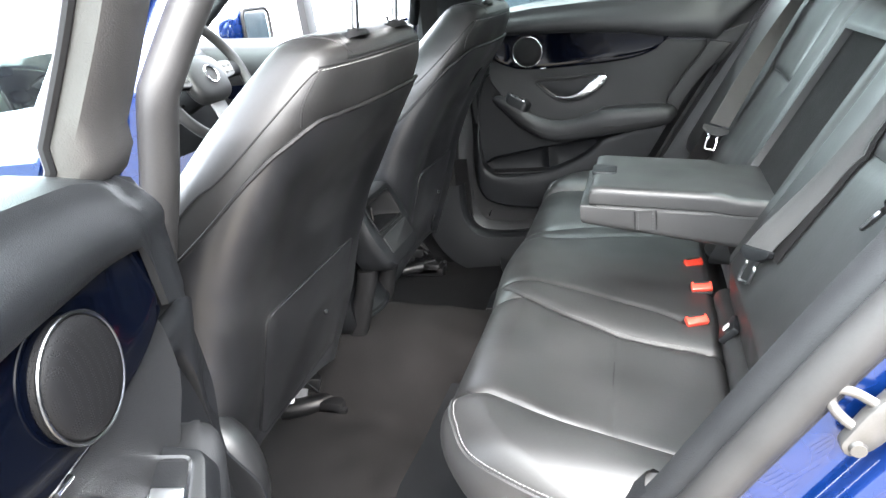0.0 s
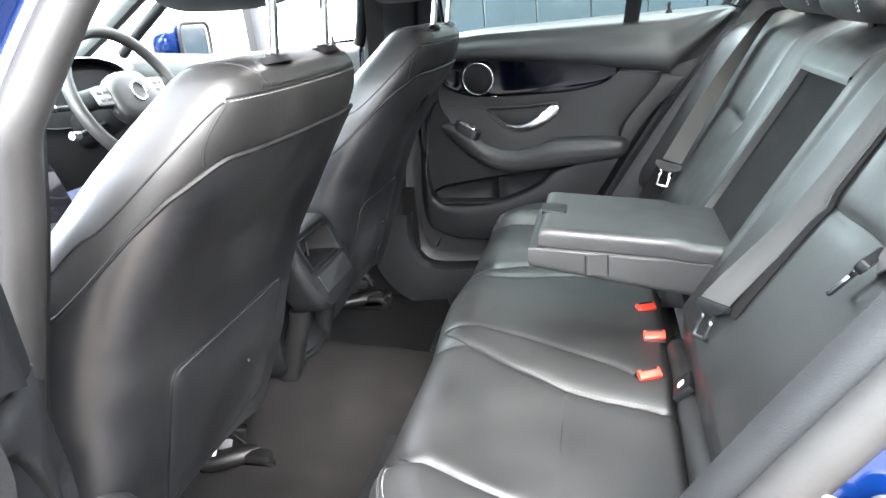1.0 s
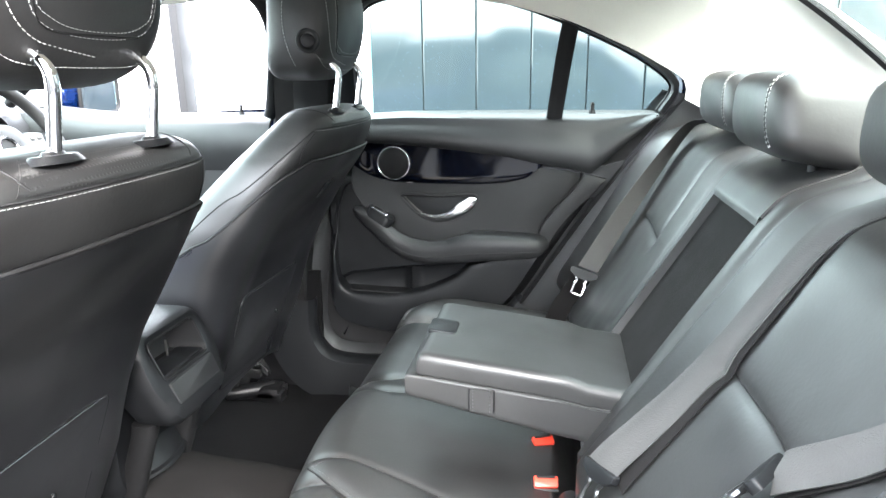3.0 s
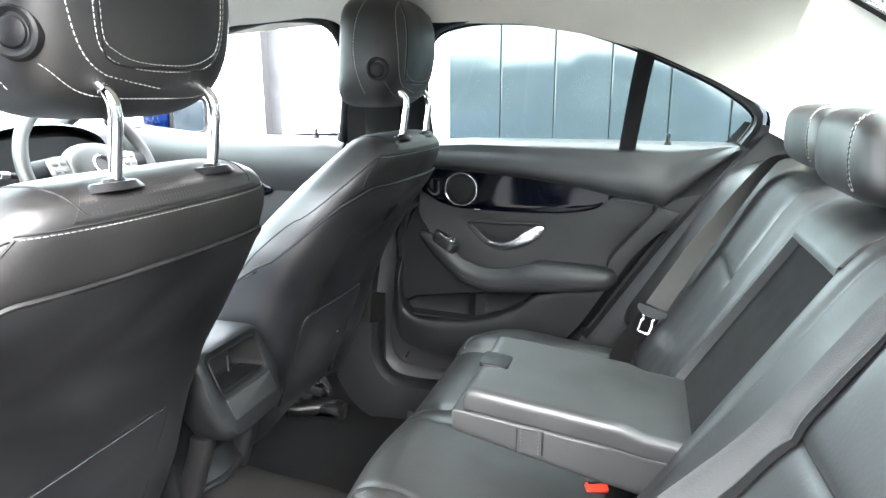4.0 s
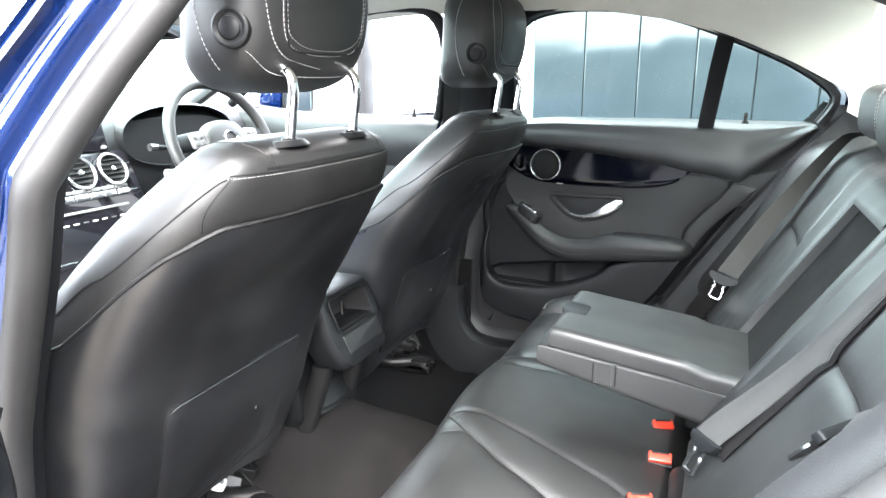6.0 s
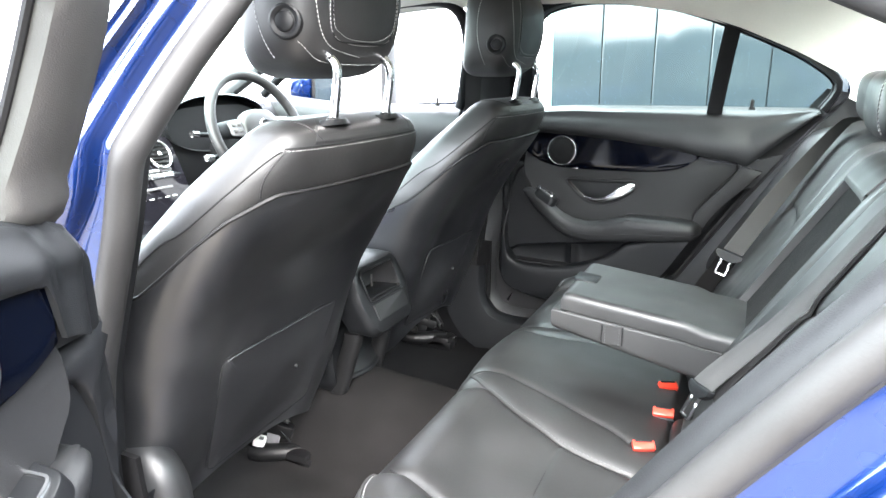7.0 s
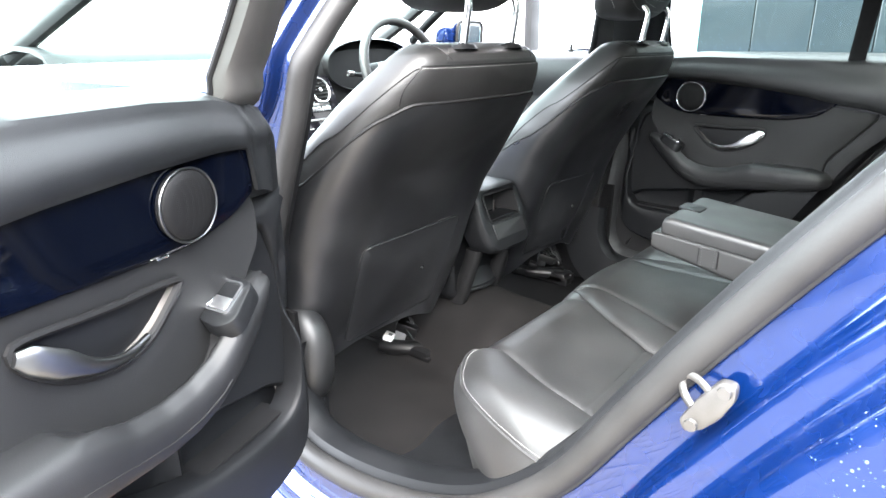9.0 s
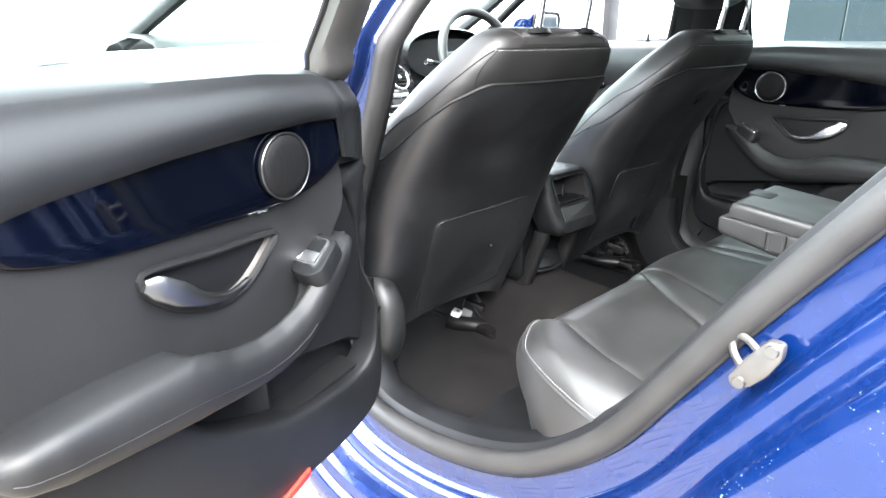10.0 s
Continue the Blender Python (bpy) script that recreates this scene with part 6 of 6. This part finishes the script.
part("trim_strip", plate(curve([(-1.05, 0.70), (-0.80, 0.690), (-0.62, 0.672), (-0.52, 0.640), (-0.55, 0.616), (-0.66, 0.600), (-0.85, 0.61), (-1.05, 0.63)], 60, closed=True), Ff, -0.005, 0.008, 0.003), GLOSS, fd, "dark blue gloss trim strip")
part("handle", rbox((-0.80, 0.640, 0.672), (0.11, 0.014, 0.022), 0.008), WHITE, fd, "bright inner door handle")
part("armrest", ell((-0.62, 0.645, 0.47), (0.26, 0.05, 0.035), 0.5, 0.4), LEATHER, fd)
bb = bmesh.new()
for zz, r0, r1, h in ((0.004, 0.009, 0.0065, 0.008), (0.014, 0.0045, 0.0045, 0.016), (0.0235, 0.0052, 0.003, 0.005)):
    bmesh.ops.create_cone(bb, cap_ends=True, segments=14, radius1=r0, radius2=r1, depth=h, matrix=pose(-0.372, 0.652, 0.780 + zz))
part("lock_knob", bb, DARK, fd, "black lock knob")
lean2 = lambda z: 0.662 - 0.62 * max(0, z - 0.79)
fr = curve([(-0.30, 0.775), (-0.262, 0.86), (-0.225, 0.96), (-0.222, 1.02), (-0.25, 1.058), (-0.32, 1.070), (-0.45, 1.062), (-0.60, 1.03), (-0.76, 0.965), (-0.92, 0.885), (-1.05, 0.815)], 60)
part("window_frame", tube([(x, lean2(z) - 0.004, z) for x, z in fr], 0.016, 10), PLASTIC, fd, "black window frame")
mirror = thing("wing_mirror", (-1.0, 0.78, 0.76), "blue wing mirror outside the far front window", "wing mirror")
part("housing", ell((-0.99, 0.845, 0.83), (0.055, 0.110, 0.070), 0.6, 0.7), BLUE, mirror, "glossy blue mirror housing")
part("mirror_glass", plate(fillet([(0.765, 0.775), (0.935, 0.775), (0.940, 0.885), (0.775, 0.885)], 0.03), lambda u, v, d: Vector((-0.935 + d, u, v)), 0, 0.004, 0.002), CHROME, mirror, "mirror glass")
part("mirror_rim", tube([(-0.932, u, v) for u, v in fillet([(0.765, 0.775), (0.935, 0.775), (0.940, 0.885), (0.775, 0.885)], 0.03)], 0.006, 8, closed=True), DARK, mirror)
part("foot", rbox((-1.0, 0.725, 0.785), (0.05, 0.08, 0.04), 0.012), DARK, mirror)
for side in (-1, 1):
    part("screen_pillar", tube(curve([(-1.30, side * 0.66, 0.78), (-1.04, side * 0.605, 0.895), (-0.80, side * 0.545, 1.00), (-0.56, side * 0.505, 1.06)], 24), 0.026, 10, flat=0.7), DARK if side > 0 else PLASTIC, car_body, "dark windscreen pillar")
ws = [[(-1.42 + 0.80 * t, k * (0.66 - 0.15 * t), 0.78 + 0.27 * t + 0.055 * (1 - k * k) * t) for k in np.linspace(-1, 1, 13)] for t in np.linspace(0, 1, 8)]
wsp = part("windscreen", slab(ws, 0.004), GLASS, car_body, "clear windscreen glass")
wsp.visible_shadow = False
bonnet = [[(-1.42 - 1.0 * t, k * 0.72, 0.74 - 0.10 * t * t + 0.03 * (1 - k * k)) for k in np.linspace(-1, 1, 13)] for t in np.linspace(0, 1, 8)]
part("bonnet", slab(bonnet, 0.01), BLUE, car_body, "glossy blue bonnet")
im = thing("inner_mirror", (-0.72, 0.0, 1.03), "black-framed rear-view mirror under the roof", "rear-view mirror")
part("frame", ell((-0.72, 0.0, 1.010), (0.016, 0.125, 0.036), 0.45, 0.4), DARK, im)
part("mirror_glass", plate(fillet([(-0.115, 0.980), (0.115, 0.980), (0.115, 1.040), (-0.115, 1.040)], 0.015), lambda u, v, d: Vector((-0.705 + d, u, v)), 0, 0.003, 0.001), CHROME, im, "mirror glass")
part("stem", tube([(-0.73, 0.0, 1.03), (-0.76, 0.0, 1.075)], 0.010, 8), DARK, im)
vis = thing("sun_visor", (-0.66, 0.0, 1.08), "cream roof console with lamp", "roof console")
part("lamp_lens", ell((-0.26, -0.40, 1.082), (0.03, 0.022, 0.010), 0.7, 0.8), CREAMHARD, vis, "small cream lamp cover")

# front belt and its pillar slot on the far side
fb = thing("front_seat_belt", (-0.25, 0.60, 0.3), "black front seat belt hanging on the centre pillar", "seat belt")
part("strap", strap_mesh(curve([(-0.200, 0.545, 0.93), (-0.215, 0.565, 0.80), (-0.235, 0.600, 0.55), (-0.25, 0.62, 0.15)], 20), 0.047, (1.0, 0.1, 0.1)), NET, fb, "black webbing")
part("strap_guide", rbox((-0.200, 0.552, 0.935), (0.055, 0.014, 0.030), 0.006), PLASTIC, fb)

# ---- yard outside ----
GZ = -0.27
ground = [[(x, y, GZ - 0.006) for x in (-300, -30, -8, -3, 0, 3, 8, 30, 300)] for y in (-300, -30, -8, -3, 0, 3, 8, 30, 300)]
whole("ground", grid(ground), ASPHALT, "grey yard surface, damp from rain", "ground", kind="structure")

cladding = new("wall_cladding")
cladding.location = (1.2, 2.085, GZ)
tagged(cladding, "tall dark green-grey boarded wall beside the car", "wall", kind="structure")
bme = finish(rbox((0, 0, 1.5), (0.2425, 0.03, 3.0), 0.004), "board", BOARD, sharp=12)
for i in range(22):
    b = new("board", bme)
    b.parent = cladding
    b.location = (-1.2 - 0.4315 + 0.123 + 0.2465 * i, random.uniform(-0.002, 0.002), 0)
back = new("wall_backing", finish(rbox((2.30, 2.125, 1.2), (5.4, 0.04, 2.96), 0), "wall_backing", DARK))
tagged(back, "black backing behind the boards", "wall", kind="structure")
whole("wall_edge", rbox((-0.446, 2.09, GZ + 1.5), (0.028, 0.05, 3.0), 0.003), TEAL, "pale teal end strip of the boarded wall", "wall", kind="structure")
# two added walls out of view: dark reflections for the paint, less low sky
whole("unseen_wall_rear", rbox((6.0, -3.5, GZ + 1.9), (0.3, 14.0, 3.8), 0.02), WALLDARK, "unseen dark wall added behind the car for reflections", "wall", kind="structure")
whole("unseen_wall_near", rbox((0.0, -9.0, GZ + 1.0), (22.0, 0.3, 2.0), 0.02), WALLDARK, "unseen low dark wall added on the near side against low sky", "wall", kind="structure")
gate = thing("gate_post", (-1.45, 2.08, GZ), "grey weathered gate post beside the boarded wall", "post")
part("post", rbox((-1.477, 2.10, GZ + 1.3), (0.135, 0.14, 2.6), 0.01), POST, gate)
part("post_edge", rbox((-1.387, 2.08, GZ + 1.3), (0.045, 0.10, 2.6), 0.006), DARK, gate)


def parked_car(x, y, turn, paint, label):
    """A plain parked saloon, far enough off to show only its outline, windows and wheels."""
    M = pose(x, y, GZ, 0, 0, turn)
    c = thing("parked_car", (x, y, GZ), label, "car", group="parked cars")
    prof = curve([(-2.2, 0.45), (-2.15, 0.75), (-1.2, 0.92), (-0.75, 1.05), (-0.2, 1.40), (0.4, 1.44), (1.0, 1.36), (1.6, 1.05), (2.15, 0.95), (2.25, 0.55), (2.1, 0.28), (0.0, 0.24), (-2.1, 0.28)], 60, closed=True)
    rings = [[M @ Vector((px * (1 - 0.03 * abs(k)), k * 0.88 * (1 - 0.22 * smooth(0.9, 1.45, pz)), pz)) for px, pz in prof] for k in (-1, -0.9, -0.5, 0, 0.5, 0.9, 1)]
    part("body", loft(rings), paint, c)
    for s in (-1, 1):
        win = curve([(-0.62, 0.98), (-0.15, 1.33), (0.4, 1.37), (0.95, 1.28), (1.35, 1.02)], 24)
        part("window", plate(np.array([tuple(p) for p in win] + [(1.35, 0.98), (-0.6, 0.95)]), lambda u, v, d: M @ Vector((u, s * (0.885 * (1 - 0.22 * smooth(0.9, 1.45, v)) + d), v)), -0.02, 0.012, 0.004), PALEGLASS, c)
        for wx in (-1.35, 1.4):
            bb = bmesh.new()
            bmesh.ops.create_cone(bb, cap_ends=True, segments=32, radius1=0.32, radius2=0.32, depth=0.20, matrix=M @ pose(wx, s * 0.80, 0.32, 90))
            w = part("wheel", bb, TYRE, c)
            bb = bmesh.new()
            for q in range(10):
                a = q * math.pi / 5
                rbox((0, 0, 0), (0.19, 0.03, 0.03), 0.005, (Matrix.Rotation(a, 3, "Z")), bm=bb)
            bmesh.ops.transform(bb, matrix=M @ pose(wx, s * 0.90, 0.32, 90), verts=bb.verts)
            part("rim", bb, SATIN, w)
    return c


parked_car(-3.6, 5.4, 95, PALECAR, "white parked car beyond the gate post")
parked_car(-9.5, 0.5, 20, PALECAR, "white parked car ahead in the yard")
parked_car(-13.5, -9.5, 75, PALECAR, "white parked car with rain on its windows")

# stone paving under the near door
pave = new("pavement")
pave.location = (0.0, -1.3, GZ)
tagged(pave, "sandy stone block paving beside the car", "pavement", kind="structure")
pm = finish(rbox((0, 0, 0), (0.192, 0.092, 0.05), 0.006), "paver", PAVER)
for i in range(-6, 9):
    for j in range(-9, 9):
        p = new("paver", pm)
        p.parent = pave
        p.location = (0.2 * i + (0.1 if j % 2 else 0), 0.1 * j, -0.022 + random.uniform(-0.002, 0.002))
        p.rotation_euler = (random.uniform(-0.01, 0.01), random.uniform(-0.01, 0.01), random.uniform(-0.01, 0.01))


# rain drops on the far window
def drops(pts, normals, radii):
    bm = bmesh.new()
    for p, n_, r in zip(pts, normals, radii):
        m = Matrix.Translation(p) @ Vector(n_).to_track_quat("Z", "Y").to_matrix().to_4x4() @ Matrix.Diagonal((r, r, r * 0.6, 1))
        bmesh.ops.create_icosphere(bm, subdivisions=1, radius=1, matrix=m)
    return bm


rng = random.Random(4)
pts, nn, rr = [], [], []
for _ in range(330):
    z = 0.79 + 0.16 * rng.random() ** 1.3
    s = rng.uniform(0.03, 0.67)
    if z > 0.83 and s > 0.66 - (z - 0.83) * 1.8:
        continue
    d = 0.035 + 0.62 * max(0, z - 0.79) - 0.030
    pts.append(far_map(s, d, z))
    nn.append((0, 1, 0.6))
    rr.append(rng.uniform(0.0005, 0.0012))
whole("rain_drops", drops(pts, nn, rr), WETDROP, "clear rain drops on the window glass", "rain drops", kind="stuff")
